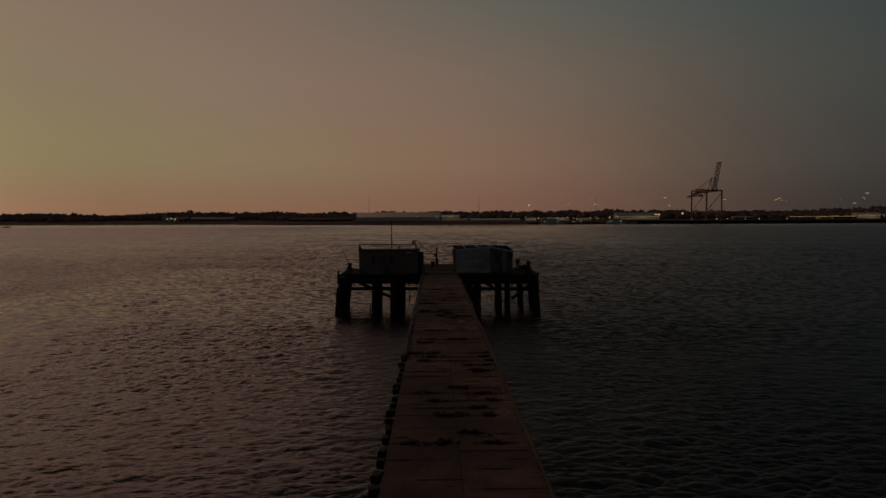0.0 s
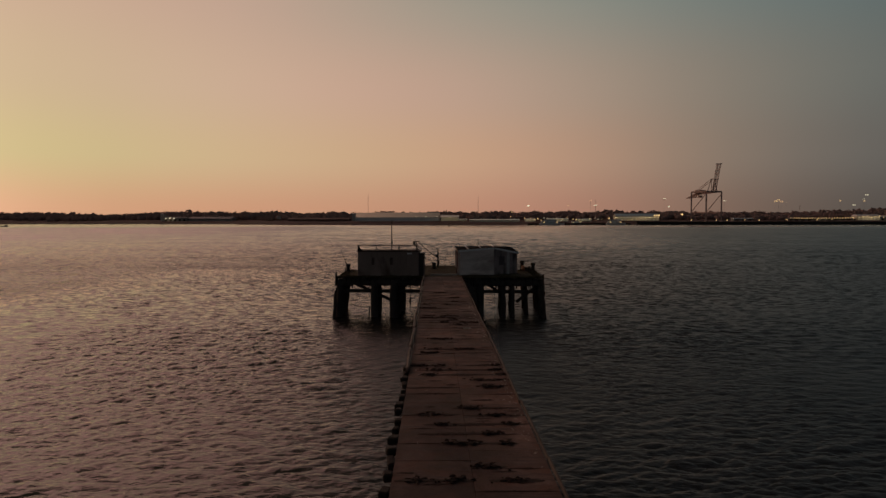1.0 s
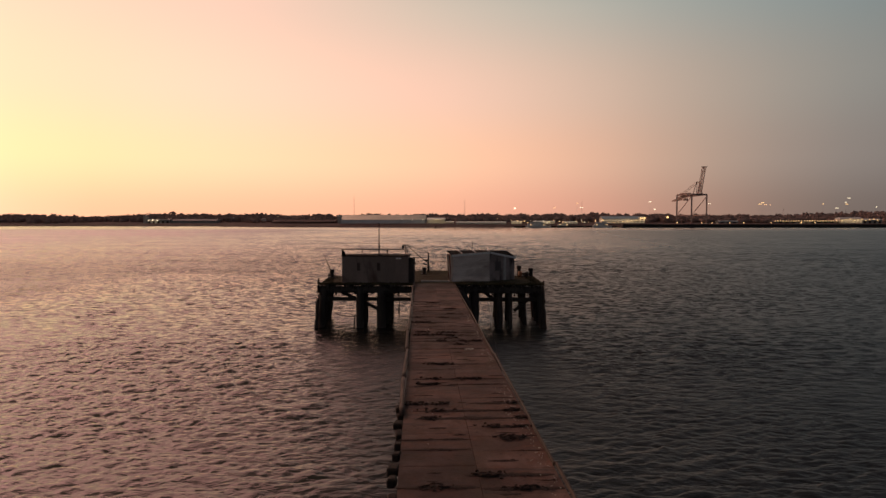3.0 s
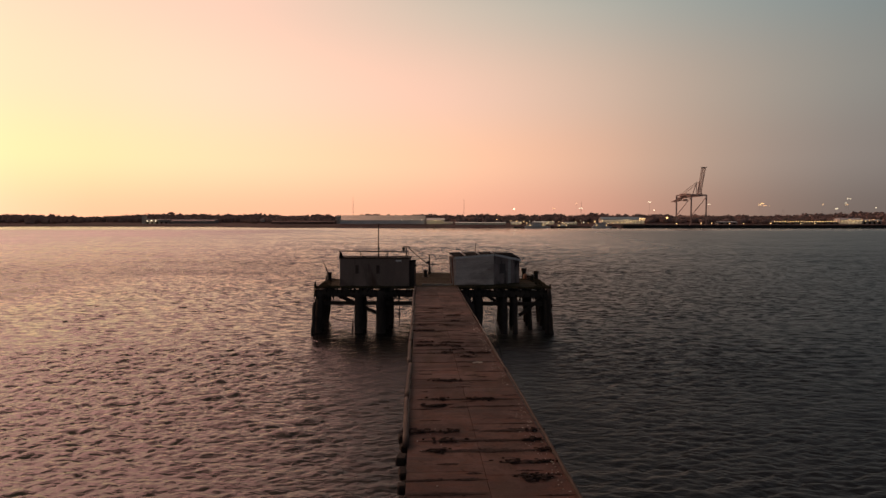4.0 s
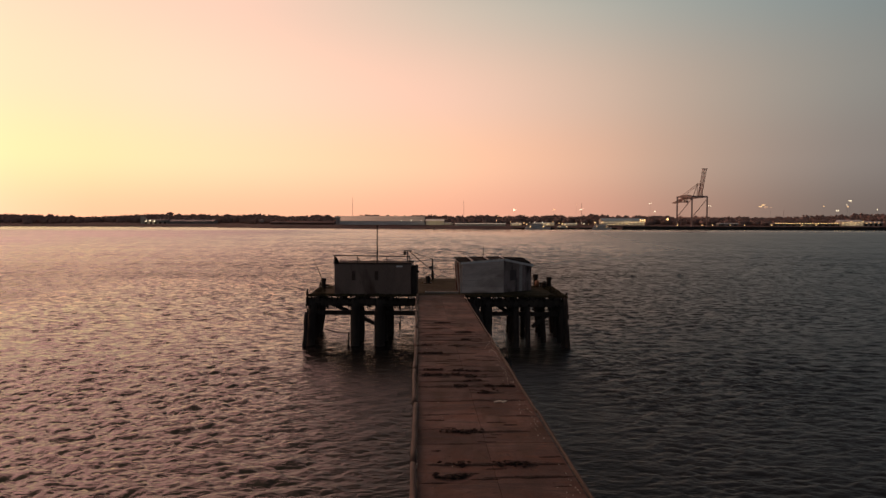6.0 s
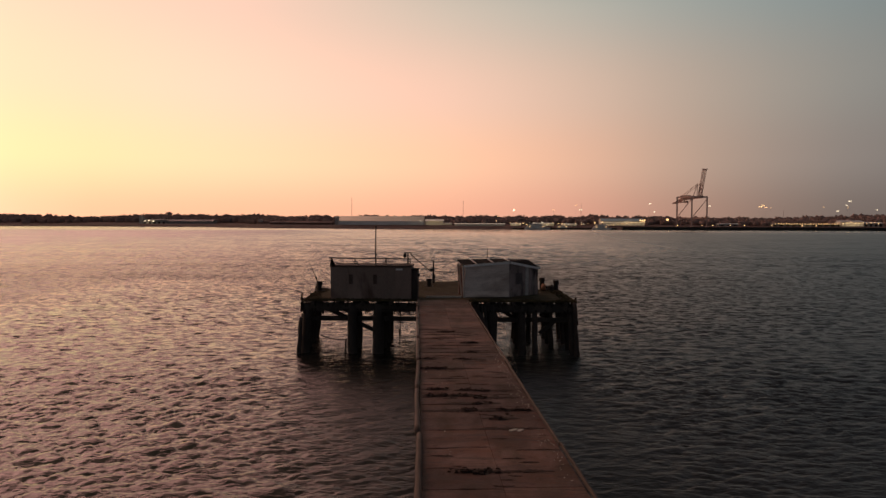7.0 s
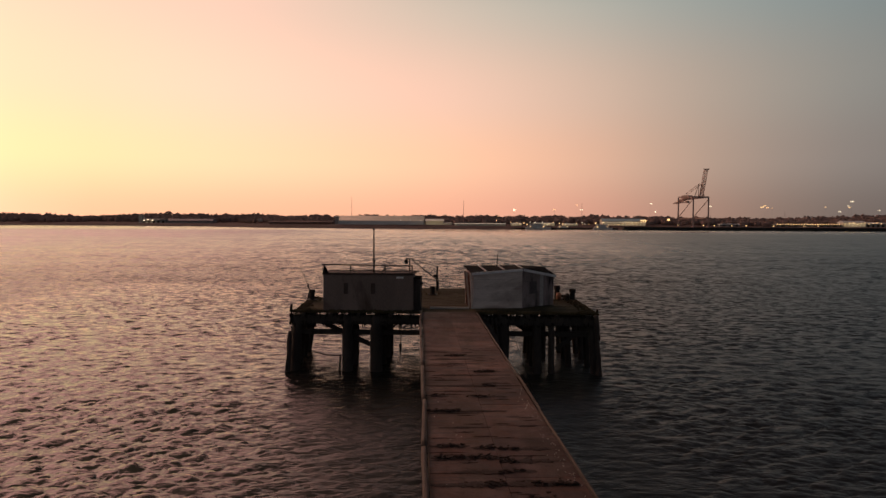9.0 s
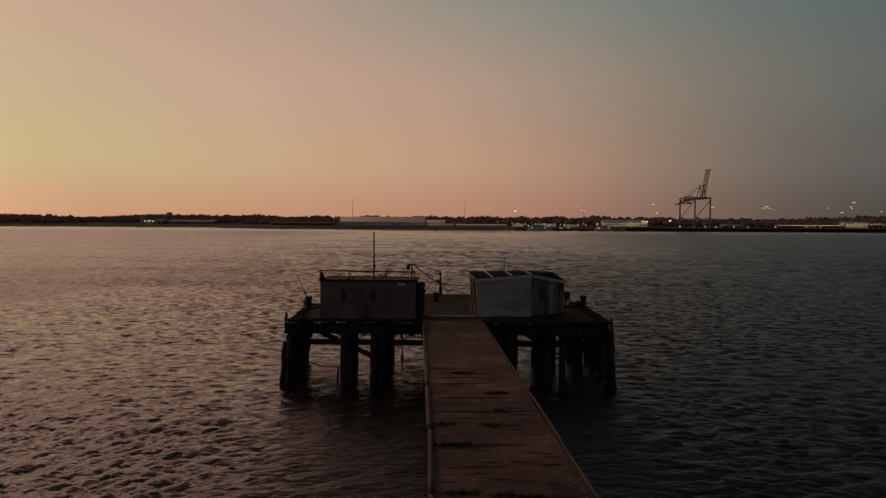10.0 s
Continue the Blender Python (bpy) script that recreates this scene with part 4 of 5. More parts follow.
def pier_head():
    p = thing("pier_head", (0, 0, 0), "dark tarred timber pier head standing on piles in the water", "pier", kind="structure")
    # deck boards, each its own plank, mossy
    rng = random.Random(5)
    outline_left = lambda y: -7.15 - 0.09 * y
    rows = 24
    for i in range(rows):
        y = 0.14 + i * 0.29
        bm = bmesh.new()
        xl, xr = outline_left(y) + rng.uniform(-0.06, 0.06), 10.15 - 0.02 * y + rng.uniform(-0.06, 0.06)
        if i > 21:
            xl += 0.5
        box(bm, ((xl + xr) / 2, y, DECK - 0.06 + rng.uniform(-0.008, 0.008)), (xr - xl, 0.265, 0.10), 0, 0.012)
        part("deck_board", bm, MOSS, p)
    for i in range(23):
        y = 7.1 + i * 0.29
        bm = bmesh.new()
        box(bm, (1.2 + rng.uniform(-0.03, 0.03), y, DECK - 0.06 + rng.uniform(-0.008, 0.008)), (7.0, 0.265, 0.10), 0, 0.012)
        part("deck_board", bm, MOSS, p)
    # edge stringer, cap beams, walings
    for y in (6.8,):
        bm = bmesh.new()
        beam(bm, (-7.6, y, DECK - 0.20), (10.0, y, DECK - 0.20), 0.22, 0.18, 0.02)
        part("stringer", bm, TIMBER, p)
    for k, x in enumerate((-6.6, -5.0, -3.4, -1.6, 0.4, 2.4, 4.6, 6.2, 7.8, 9.5)):
        bm = bmesh.new()
        beam(bm, (x, -0.15, DECK - 0.21), (x, 7.0, DECK - 0.21), 0.2, 0.19, 0.02)
        part("joist", bm, TIMBER, p)
    for y in (0.4, 6.4):
        bm = bmesh.new()
        beam(bm, (-7.35, y - 0.02, 2.99), (10.15, y - 0.02, 2.99), 0.42, 0.52, 0.03)
        part("cap_beam", bm, TIMBER, p)
        bm = bmesh.new()
        beam(bm, (-6.9, y + 0.3, 2.2), (10.0, y + 0.3, 2.2), 0.16, 0.3, 0.02)
        part("waling", bm, TIMBER, p)
    for x0, x1 in ((-6.0, -2.5), (9.9, 7.9)):
        bm = bmesh.new()
        beam(bm, (x0, 0.85, 2.9), (x1, 0.85, 1.3), 0.16, 0.26, 0.02)
        part("brace", bm, TIMBER, p)
    bm = bmesh.new()
    beam(bm, (6.9, 3.8, 1.6), (4.9, 3.8, 2.9), 0.16, 0.26, 0.02)
    part("brace", bm, TIMBER, p)
    for x in (-6.95, -4.1, -2.45, 2.6, 4.85, 6.75, 7.55, 8.7, 9.8):
        bm = bmesh.new()
        e = 0.09 if x < -6 else 0.0
        beam(bm, (x - e * 0.7, 0.7, 2.98), (x - e * 6, 6.1, 2.98), 0.34, 0.46, 0.03)
        part("cross_cap", bm, TIMBER, p)
    k = 0
    for y in PILE_ROWS:
        for x, rake, r in ((-6.95, -0.3, 0.30), (-4.1, 0, 0.32), (-2.45, 0, 0.34), (2.6, 0, 0.26), (4.85, 0, 0.32), (6.75, 0, 0.24), (7.55, 0.04, 0.18), (8.7, 0.28, 0.18), (9.8, 0.32, 0.2)):
            if (x == -4.1 and y > 3) or (x == 7.55 and y in (2.4, 6.4)) or (x == 8.7 and y == 0.4):
                continue
            bm = bmesh.new()
            if x < -6:
                x -= 0.09 * y
            lean = rake - 0.25 if x < -6 and y > 1 else rake
            tube(bm, (x + lean, y, -1.5), (x, y, 3.2), r * 1.06, r, 12, 9, 0.22, k * 1.7)
            part("pile", bm, TIMBER, p, smooth=True)
            k += 1
    # piles under the inner head
    for x in (1.6, 4.0):
        for y in (9.5, 13.2):
            bm = bmesh.new()
            tube(bm, (x, y, -1.5), (x, y, 3.3), 0.26, 0.24, 12, 8, 0.2, x + y)
            part("pile", bm, TIMBER, p, smooth=True)
    # fender timbers at the outer corners, with weed
    for x, y, high in ((-7.3, -0.15, 2.35), (-7.4, 1.3, 3.1), (10.0, -0.1, 3.42), (10.1, 1.4, 2.7)):
        bm = bmesh.new()
        side = -1 if x < 0 else 1
        tube(bm, (x + side * 0.24, y, -1.2), (x, y, high), 0.17, 0.10, 10, 18, 1.0, x)
        part("fender", bm, TIMBER, p, smooth=True)
    # stout broken pile and stub beside the end of the walkway
    bm = bmesh.new()
    tube(bm, (3.75, 0.1, -1.5), (3.62, 0.1, 2.95), 0.36, 0.3, 12, 12, 0.45, 4.2)
    part("pile", bm, TIMBER, p, smooth=True)
    bm = bmesh.new()
    beam(bm, (3.4, -0.1, 1.75), (4.35, -0.05, 1.68), 0.2, 0.3, 0.03)
    part("stub_beam", bm, TIMBER, p)
    bm = bmesh.new()
    plate(bm, [(3.28, -0.25, 3.36), (3.9, -0.2, 3.12), (4.2, -0.15, 2.62), (3.4, -0.2, 2.78)], 0.03)
    part("torn_plate", bm, PLATE, p, "torn rusty plate hanging from the deck edge")
    # torn fender hanging beside the end of the walkway
    bm = bmesh.new()
    rng = random.Random(19)
    for i in range(7):
        f = i / 6
        lump(bm, (3.55 + 0.75 * f, -0.28 + 0.05 * rng.random(), 2.75 - 1.35 * f ** 1.3), (0.26 + 0.22 * math.sin(f * 2.6), 0.2, 0.34 + 0.12 * math.sin(f * 3)), i * 2.3, 2, 0.35)
    part("torn_fender", bm, TIMBER, p, "rotten dark fender hanging below the deck", smooth=True)
    for i in range(5):
        bm = bmesh.new()
        x = 3.5 + 0.22 * i
        beam(bm, (x, -0.12, 3.3 - 0.03 * i), (x + 0.14, -0.2, 2.2 - 0.12 * i + 0.2 * rng.random()), 0.15, 0.07, 0.01)
        part("loose_board", bm, TIMBER, p)
    # slack chain and rope under the deck
    bm = bmesh.new()
    cable(bm, (-6.2, 0.6, 1.1), (-4.3, 0.6, 0.9), 0.15, 0.035)
    tube(bm, (-4.55, 0.5, 0.9), (-4.6, 0.5, 0.0), 0.05, 0.07, 6)
    part("chain", bm, ROPE, p)
    bm = bmesh.new()
    tube(bm, (-1.0, 0.3, 3.1), (-1.05, 0.3, 0.6), 0.03, 0.03, 6)
    tube(bm, (-1.05, 0.3, 1.6), (-1.05, 0.3, 1.1), 0.09, 0.05, 6)
    part("hanging_rope", bm, ROPE, p)
    bm = bmesh.new()
    for i in range(3):
        x = -2.0 + 0.7 * i
        cable(bm, (x, 0.2, 2.75), (x + 0.7, 0.2, 2.75), 0.22, 0.03, 6)
    part("rope_loops", bm, ROPE, p)


pier_head()


def bollard(x, y, h=0.62, r=0.2):
    b = thing("bollard", (x, y, DECK - 0.01), "dark iron mooring bollard on the pier deck", "bollard", "pier bollards")
    bm = bmesh.new()
    tube(bm, (0, 0, 0), (0, 0, h * 0.72), r * 0.95, r * 0.8, 12)
    part("post", bm, IRON, b)
    bm = bmesh.new()
    tube(bm, (0, 0, h * 0.70), (0, 0, h), r * 1.1, r * 1.02, 12)
    part("cap", bm, IRON, b)
    bm = bmesh.new()
    box(bm, (0, 0, 0.03), (r * 3, r * 3, 0.06), 0, 0.01)
    part("base", bm, IRON, b)


for x, y, h in ((-7.3, 5.2, 0.7), (0.35, 9.0, 0.62), (9.75, 6.6, 0.75), (8.75, 6.75, 0.95)):
    bollard(x, y, h)

for x, y, h in ((-7.34, 0.2, 0.36), (10.1, 0.25, 0.22), (-7.9, 6.7, 0.3)):
    st = thing("post_stub", (x, y, DECK - 0.08), "short rotten timber stub at the deck's corner", "post", "corner stubs")
    bm = bmesh.new()
    tube(bm, (0, 0, 0), (0.03, 0, h + 0.08), 0.1, 0.06, 8, 4, 0.5, x)
    part("timber", bm, TIMBER, st, smooth=True)
blades = []
rng = random.Random(64)
for k in range(80):
    x, y = (rng.uniform(-0.5, 2.6), 13.3 - abs(rng.gauss(0, 0.5))) if k % 3 else (rng.gauss(0.4, 0.35), rng.gauss(9.2, 0.3))
    h = rng.uniform(0.03, 0.13)
    blades.append(((x, y, DECK + h * 0.8 - 0.01), (rng.uniform(0.008, 0.02), 0.012, h), k * 1.1, 0.6))
tagged(lumps("tall_grass", blades, MOSS), "tall dry grass blades grown between the deck boards", "grass")

# weed and rotten splinters hanging from the front beams
fringe = []
rng = random.Random(31)
for k in range(420):
    x = rng.uniform(-7.3, 10.1)
    z = rng.choice((3.38, 3.38, 2.76, 2.9, 3.22))
    d = rng.uniform(0.03, 0.16)
    fringe.append(((x, 0.16 + rng.uniform(-0.05, 0.02), z - d * 0.6), (rng.uniform(0.02, 0.07), 0.04, d), k * 1.3, 0.8))
for k in range(160):
    side = rng.choice((-1, 1))
    z = rng.uniform(0.0, 3.4)
    x = (-7.28 if side < 0 else 10.02) + side * (0.1 * (1 - z / 3.4) + rng.uniform(0.0, 0.14))
    fringe.append(((x, rng.uniform(-0.2, 1.6), z), (rng.uniform(0.03, 0.08), 0.07, rng.uniform(0.06, 0.2)), k * 2.9, 0.8))
tagged(lumps("weed_fringe", fringe, CRUST), "dark weed hanging from the pier timbers", "seaweed")

# grass and weed grown over the edges of the deck
grass = []
rng = random.Random(52)
for k in range(1500):
    where = rng.random()
    if where < 0.45:
        x, y = rng.uniform(-7.4, 10.1), abs(rng.gauss(0, 0.16)) + 0.02
        if 0 < x < 3.2:
            continue
    elif where < 0.7:
        y = rng.uniform(0, 6.9)
        x = 10.05 - 0.02 * y - abs(rng.gauss(0, 0.3))
    elif where < 0.88:
        y = rng.uniform(0, 6.9)
        x = -7.1 - 0.09 * y + abs(rng.gauss(0, 0.3))
    else:
        x, y = rng.uniform(3.2, 9.9), 6.8 - abs(rng.gauss(0, 0.3))
    high = rng.uniform(0.02, 0.075) * (1 + 0.9 * noise.noise(Vector((x * 0.9, y * 0.9, 4))))
    grass.append(((x, y, DECK + high * 0.4 - 0.012), (rng.uniform(0.03, 0.11), rng.uniform(0.03, 0.1), high), k * 1.7, 0.9))
tagged(lumps("deck_grass", grass, MOSS), "dark moss and grass tufts along the deck edges", "grass")

# ---- grey hut with a rail on its roof ----


def grey_hut():
    x0, x1, y0, y1, z0, z1 = -5.5, -0.34, 0.30, 2.35, DECK - 0.02, 5.56
    h = thing("grey_hut", ((x0 + x1) / 2, y0, z0), "low grey sheet-clad hut with a railed flat roof", "hut")
    w, d, t = x1 - x0, y1 - y0, z1 - z0
    n = 5
    for i in range(n):
        bm = bmesh.new()
        a = -w / 2 + w * i / n
        box(bm, (a + w / n / 2, 0.03, t / 2), (w / n - 0.006, 0.06, t), 0, 0.003)
        part("front_panel", bm, GREYSTEEL, h)
    bm = bmesh.new()
    box(bm, (0, d - 0.03, t / 2), (w, 0.06, t))
    part("back_wall", bm, GREYSTEEL, h)
    for s in (-1, 1):
        bm = bmesh.new()
        box(bm, (s * (w / 2 - 0.03), d / 2, t / 2), (0.06, d - 0.13, t))
        part("side_wall", bm, GREYSTEEL, h)
    bm = bmesh.new()
    box(bm, (0, d / 2, t + 0.03), (w + 0.14, d + 0.14, 0.06), 0, 0.015)
    part("roof", bm, RUST, h)
    bm = bmesh.new()
    for yy in (-0.04, d + 0.04):
        box(bm, (0, yy, t + 0.085), (w + 0.13, 0.06, 0.05))
    part("roof_kerb", bm, IRON, h)
    # thin rusty plates standing in for two rust smears on the front
    for xx in (-1.28, 0.28):
        bm = bmesh.new()
        box(bm, (xx, -0.012, t * 0.62), (0.24, 0.03, 0.62), 0, 0.006)
        part("shutter", bm, RUST, h, "dark rust smear on the front panel")
    bm = bmesh.new()
    box(bm, (w / 2 - 0.75, -0.012, t - 0.14), (0.42, 0.03, 0.11), 0, 0.004)
    part("sign", bm, WHITEPAINT, h, "small blank white sign")
    # roof rail
    zt = t + 0.56
    bm = bmesh.new()
    tube(bm, (-w / 2 - 0.1, -0.06, zt + 0.02), (w / 2, -0.06, zt - 0.02), 0.038, 0.038, 8)
    part("rail", bm, IRON, h)
    for xx in (-w / 2 + 0.06, -1.0, 1.0, w / 2 - 0.04):
        bm = bmesh.new()
        tube(bm, (xx, -0.06, t + 0.08), (xx, -0.06, zt), 0.03, 0.03, 6)
        part("rail_post", bm, IRON, h)
    for xx, s in ((-w / 2 + 0.02, 1), (-1.0, 1), (1.0, -1)):
        bm = bmesh.new()
        tube(bm, (xx, -0.06, zt - 0.08), (xx + 0.26 * s, 0.2, t + 0.08), 0.025, 0.025, 6)
        part("rail_stay", bm, IRON, h)
    bm = bmesh.new()
    plate(bm, [(-w / 2 - 0.02, -0.03, t + 0.09), (-w / 2 + 0.36, -0.03, t + 0.09), (-w / 2 + 0.12, -0.03, zt - 0.06), (-w / 2, -0.03, zt - 0.06)], 0.001)
    part("gusset", bm, IRON, h)
    # mast
    bm = bmesh.new()
    tube(bm, (0.18, 1.1, t + 0.05), (0.18, 1.1, t + 2.56), 0.05, 0.035, 8)
    m = part("mast", bm, IRON, h, "thin dark mast")
    bm = bmesh.new()
    sphere(bm, (0.18, 1.1, t + 2.58), 0.07)
    part("mast_cap", bm, IRON, m)
    bm = bmesh.new()
    box(bm, (0.20, 1.1, t + 0.75), (0.16, 0.1, 0.12))
    part("mast_clamp", bm, IRON, m)
    # side annex
    bm = bmesh.new()
    box(bm, (w / 2 + 0.2, 1.1, 0.93), (0.38, 1.5, 1.86), 0, 0.02)
    a = part("annex", bm, TIMBER, h, "narrow dark lean-to cupboard")
    bm = bmesh.new()
    box(bm, (w / 2 + 0.2, 1.1, 1.89), (0.46, 1.6, 0.05), 0, 0.01)
    part("annex_roof", bm, ROOFING, a)
    bm = bmesh.new()
    box(bm, (w / 2 + 0.46, 0.6, 1.55), (0.16, 0.16, 0.14))
    part("lamp_box", bm, IRON, a)
    # davit arm at the corner of the roof
    bm = bmesh.new()
    tube(bm, (w / 2 - 0.35, 1.85, t + 0.08), (w / 2 - 0.35, 1.85, t + 0.86), 0.05, 0.04, 8)
    tube(bm, (w / 2 - 0.62, 1.85, t + 0.84), (w / 2 - 0.08, 1.85, t + 0.84), 0.035, 0.035, 8)
    dv = part("davit", bm, IRON, h, "small dark davit")
    bm = bmesh.new()
    box(bm, (w / 2 - 0.55, 1.85, t + 0.66), (0.2, 0.2, 0.26), 0, 0.02)
    part("pulley_block", bm, IRON, dv)


grey_hut()

# ---- pale hut with a low folded roof ----


def pale_hut():
    turn = 9.0
    h = thing("pale_hut", (3.12, 1.6, DECK - 0.01), "pale grey boarded hut with a low dark folded roof", "hut", turn=turn)
    w, mid, d = 4.95, 2.95, 3.0
    zl, zp, zr, zb = 2.10, 2.33, 1.82, 2.36

    def top(x):
        return zl + (zp - zl) * x / mid

    # horizontal pale sheets
    for i in range(5):
        bm = bmesh.new()
        z0, z1 = 0.02 + i * 0.43, 0.02 + (i + 1) * 0.43 - 0.012
        if i == 4:
            za, zb2 = top(0) - 0.02, top(mid) - 0.02
        else:
            za = zb2 = z1
        off = 0.004 * (i % 2)
        f = [(0.0, -off, z0), (mid, -off, z0), (mid, -off, zb2), (0.0, -off, za)]
        a = [bm.verts.new(q) for q in f]
        b = [bm.verts.new((q[0], 0.05, q[2])) for q in f]
        bm.faces.new(a), bm.faces.new(b[::-1])
        for k in range(4):
            bm.faces.new((a[k], b[k], b[(k + 1) % 4], a[(k + 1) % 4]))
        part("sheet", bm, PALEBOARD, h)
    # brown boards on the receding half, upright
    mx, rx, ry = mid, 5.34, 1.58
    br = Vector((4.93, 2.86, 2.28))
    turned = math.atan2(ry, rx - mx)

    def along(f, out=0.0, z=0.0):
        """A place on the receding face: f of its length, out from it, up."""
        return (mx + (rx - mx) * f + out * math.sin(turned), ry * f - out * math.cos(turned), z)

    def fall(f):
        return zp + (zr - zp) * f

    n = 9
    for i in range(n):
        f0, f1 = i / n, (i + 1) / n - 0.004
        bm = bmesh.new()
        out = 0.006 * (i % 2)
        a = [bm.verts.new(q) for q in (along(f0, out, 0.02), along(f1, out, 0.02), along(f1, out, fall(f1) - 0.02), along(f0, out, fall(f0) - 0.02))]
        b = [bm.verts.new(q) for q in (along(f0, -0.05, 0.02), along(f1, -0.05, 0.02), along(f1, -0.05, fall(f1) - 0.02), along(f0, -0.05, fall(f0) - 0.02))]
        bm.faces.new(a), bm.faces.new(b[::-1])
        for k in range(4):
            bm.faces.new((a[k], b[k], b[(k + 1) % 4], a[(k + 1) % 4]))
        part("board", bm, PALETRIM if i == 5 else DARKBOARD, h)
    bm = bmesh.new()
    c = along(0.33, 0.02, 1.2)
    box(bm, c, (0.62, 0.03, 0.75), math.degrees(turned), 0.008)
    part("hatch", bm, SOOT, h, "dark stained hatch")
    # side and back walls
    bm = bmesh.new()
    box(bm, (0.03, d / 2, zl / 2), (0.06, d - 0.12, zl))
    part("side_wall", bm, DARKBOARD, h)
    bm = bmesh.new()
    beam(bm, (rx - 0.03, ry + 0.08, zr / 2), (br.x, br.y, zr / 2), 0.06, zr - 0.04)
    part("side_wall", bm, DARKBOARD, h)
    bm = bmesh.new()
    beam(bm, (0.0, d - 0.03, zr / 2 + 0.1), (br.x, br.y + 0.03, zr / 2 + 0.1), 0.06, zr + 0.18)
    part("back_wall", bm, DARKBOARD, h)
    # folded roof
    bmx = 3.3
    eave = along(1.03, 0.12, zr + 0.03)
    for pts in ([(-0.12, -0.1, zl + 0.04), (mid, -0.1, zp + 0.05), (bmx, d + 0.1, zb + 0.03), (-0.12, d + 0.1, zb)],
                [(mid, -0.1, zp + 0.05), eave, (br.x + 0.1, br.y + 0.1, br.z + 0.04), (bmx, d + 0.1, zb + 0.03)]):
        bm = bmesh.new()
        plate(bm, pts, 0.05)
        part("roof_slope", bm, ROOFING, h)
    for x in (0.75, 1.85, mid):
        bm = bmesh.new()
        beam(bm, (x, -0.1, top(x) + 0.075), (x + (bmx - mid) * x / mid, d + 0.1, zb + 0.03), 0.09, 0.04)
        part("roof_batten", bm, PALETRIM, h)
    for p0, p1 in (((-0.1, -0.125, zl - 0.03), (mid, -0.125, zp - 0.03)), (along(0, 0.125, zp - 0.03), along(1.02, 0.125, zr - 0.03))):
        bm = bmesh.new()
        beam(bm, p0, p1, 0.04, 0.15)
        part("fascia", bm, WHITEPAINT, h)
    # peeling corner posts
    for k, (x, y, mat) in enumerate(((-0.13, 0.05, PALETRIM), (-0.22, 0.5, REDTRIM), (-0.26, 1.0, PALETRIM), (-0.2, 1.9, REDTRIM))):
        bm = bmesh.new()
        beam(bm, (-0.06, y, 0.0), (x, y, zl + 0.02), 0.11, 0.11, 0.01)
        part("corner_post", bm, mat, h, "corner post with peeling paint")
    # aerial
    bm = bmesh.new()
    tube(bm, (1.95, 2.6, zb - 0.02), (2.0, 2.6, zb + 0.78), 0.032, 0.02, 6)
    part("aerial", bm, IRON, h)


pale_hut()

# clutter on the deck
c = thing("loose_plank", (1.72, 1.55, DECK - 0.01), "weathered loose plank lying across the mossy deck", "plank")
bm = bmesh.new()
box(bm, (0, 0, 0.06), (2.3, 0.2, 0.1), 2, 0.01)
part("board", bm, PALETRIM, c)
c = thing("orange_float", (8.85, 6.5, DECK - 0.01), "faded orange plastic fishing float on the deck", "float")
bm = bmesh.new()
lump(bm, (0, 0, 0.27), (0.2, 0.2, 0.28), 2.0, 2, 0.12)
part("body", bm, ORANGE, c, smooth=True)
bm = bmesh.new()
tube(bm, (0, 0, 0.5), (0, 0, 0.62), 0.05, 0.04, 8)
part("eye", bm, IRON, c)
c = thing("net_heap", (9.22, 6.3, DECK - 0.01), "heap of dark nets and rope on the deck", "net")
bm = bmesh.new()
for i in range(9):
    lump(bm, (random.uniform(-0.22, 0.22), random.uniform(-0.2, 0.2), 0.1 + 0.03 * i), (0.2, 0.18, 0.12), i * 3.1, 1, 0.5)
part("netting", bm, ROPE, c)
c = thing("leaning_rod", (-7.2, 5.1, DECK - 0.01), "thin leaning rod lashed to a bollard", "rod")
bm = bmesh.new()
tube(bm, (0.05, 0, 0.0), (-0.35, 0, 1.0), 0.035, 0.028, 6)
tube(bm, (-0.35, 0, 1.0), (-0.85, 0, 2.15), 0.024, 0.012, 6)
part("shaft", bm, IRON, c)
bm = bmesh.new()
lump(bm, (-0.33, 0, 0.95), (0.07, 0.07, 0.12), 1.0, 1, 0.3)
part("lashing", bm, ROPE, c)

# ---- light post with stays between the huts ----


def light_post():
    p = thing("light_post", (0.55, 12.0, DECK - 0.01), "dark iron light post with stay wires between the huts", "lamp post")
    bm = bmesh.new()
    tube(bm, (0, 0, 0), (0, 0, 1.86), 0.09, 0.06, 10)
    part("post", bm, IRON, p)
    bm = bmesh.new()
    box(bm, (-0.17, 0, 1.1), (0.26, 0.22, 0.2), 0, 0.02)
    part("lamp_housing", bm, IRON, p)
    bm = bmesh.new()
    box(bm, (0.02, -0.02, 0.4), (0.22, 0.2, 0.55), 0, 0.02)
    part("control_box", bm, IRON, p)
    bm = bmesh.new()
    tube(bm, (-0.25, 0, 1.84), (0.06, 0, 1.84), 0.025, 0.025, 6)
    part("crossarm", bm, IRON, p)


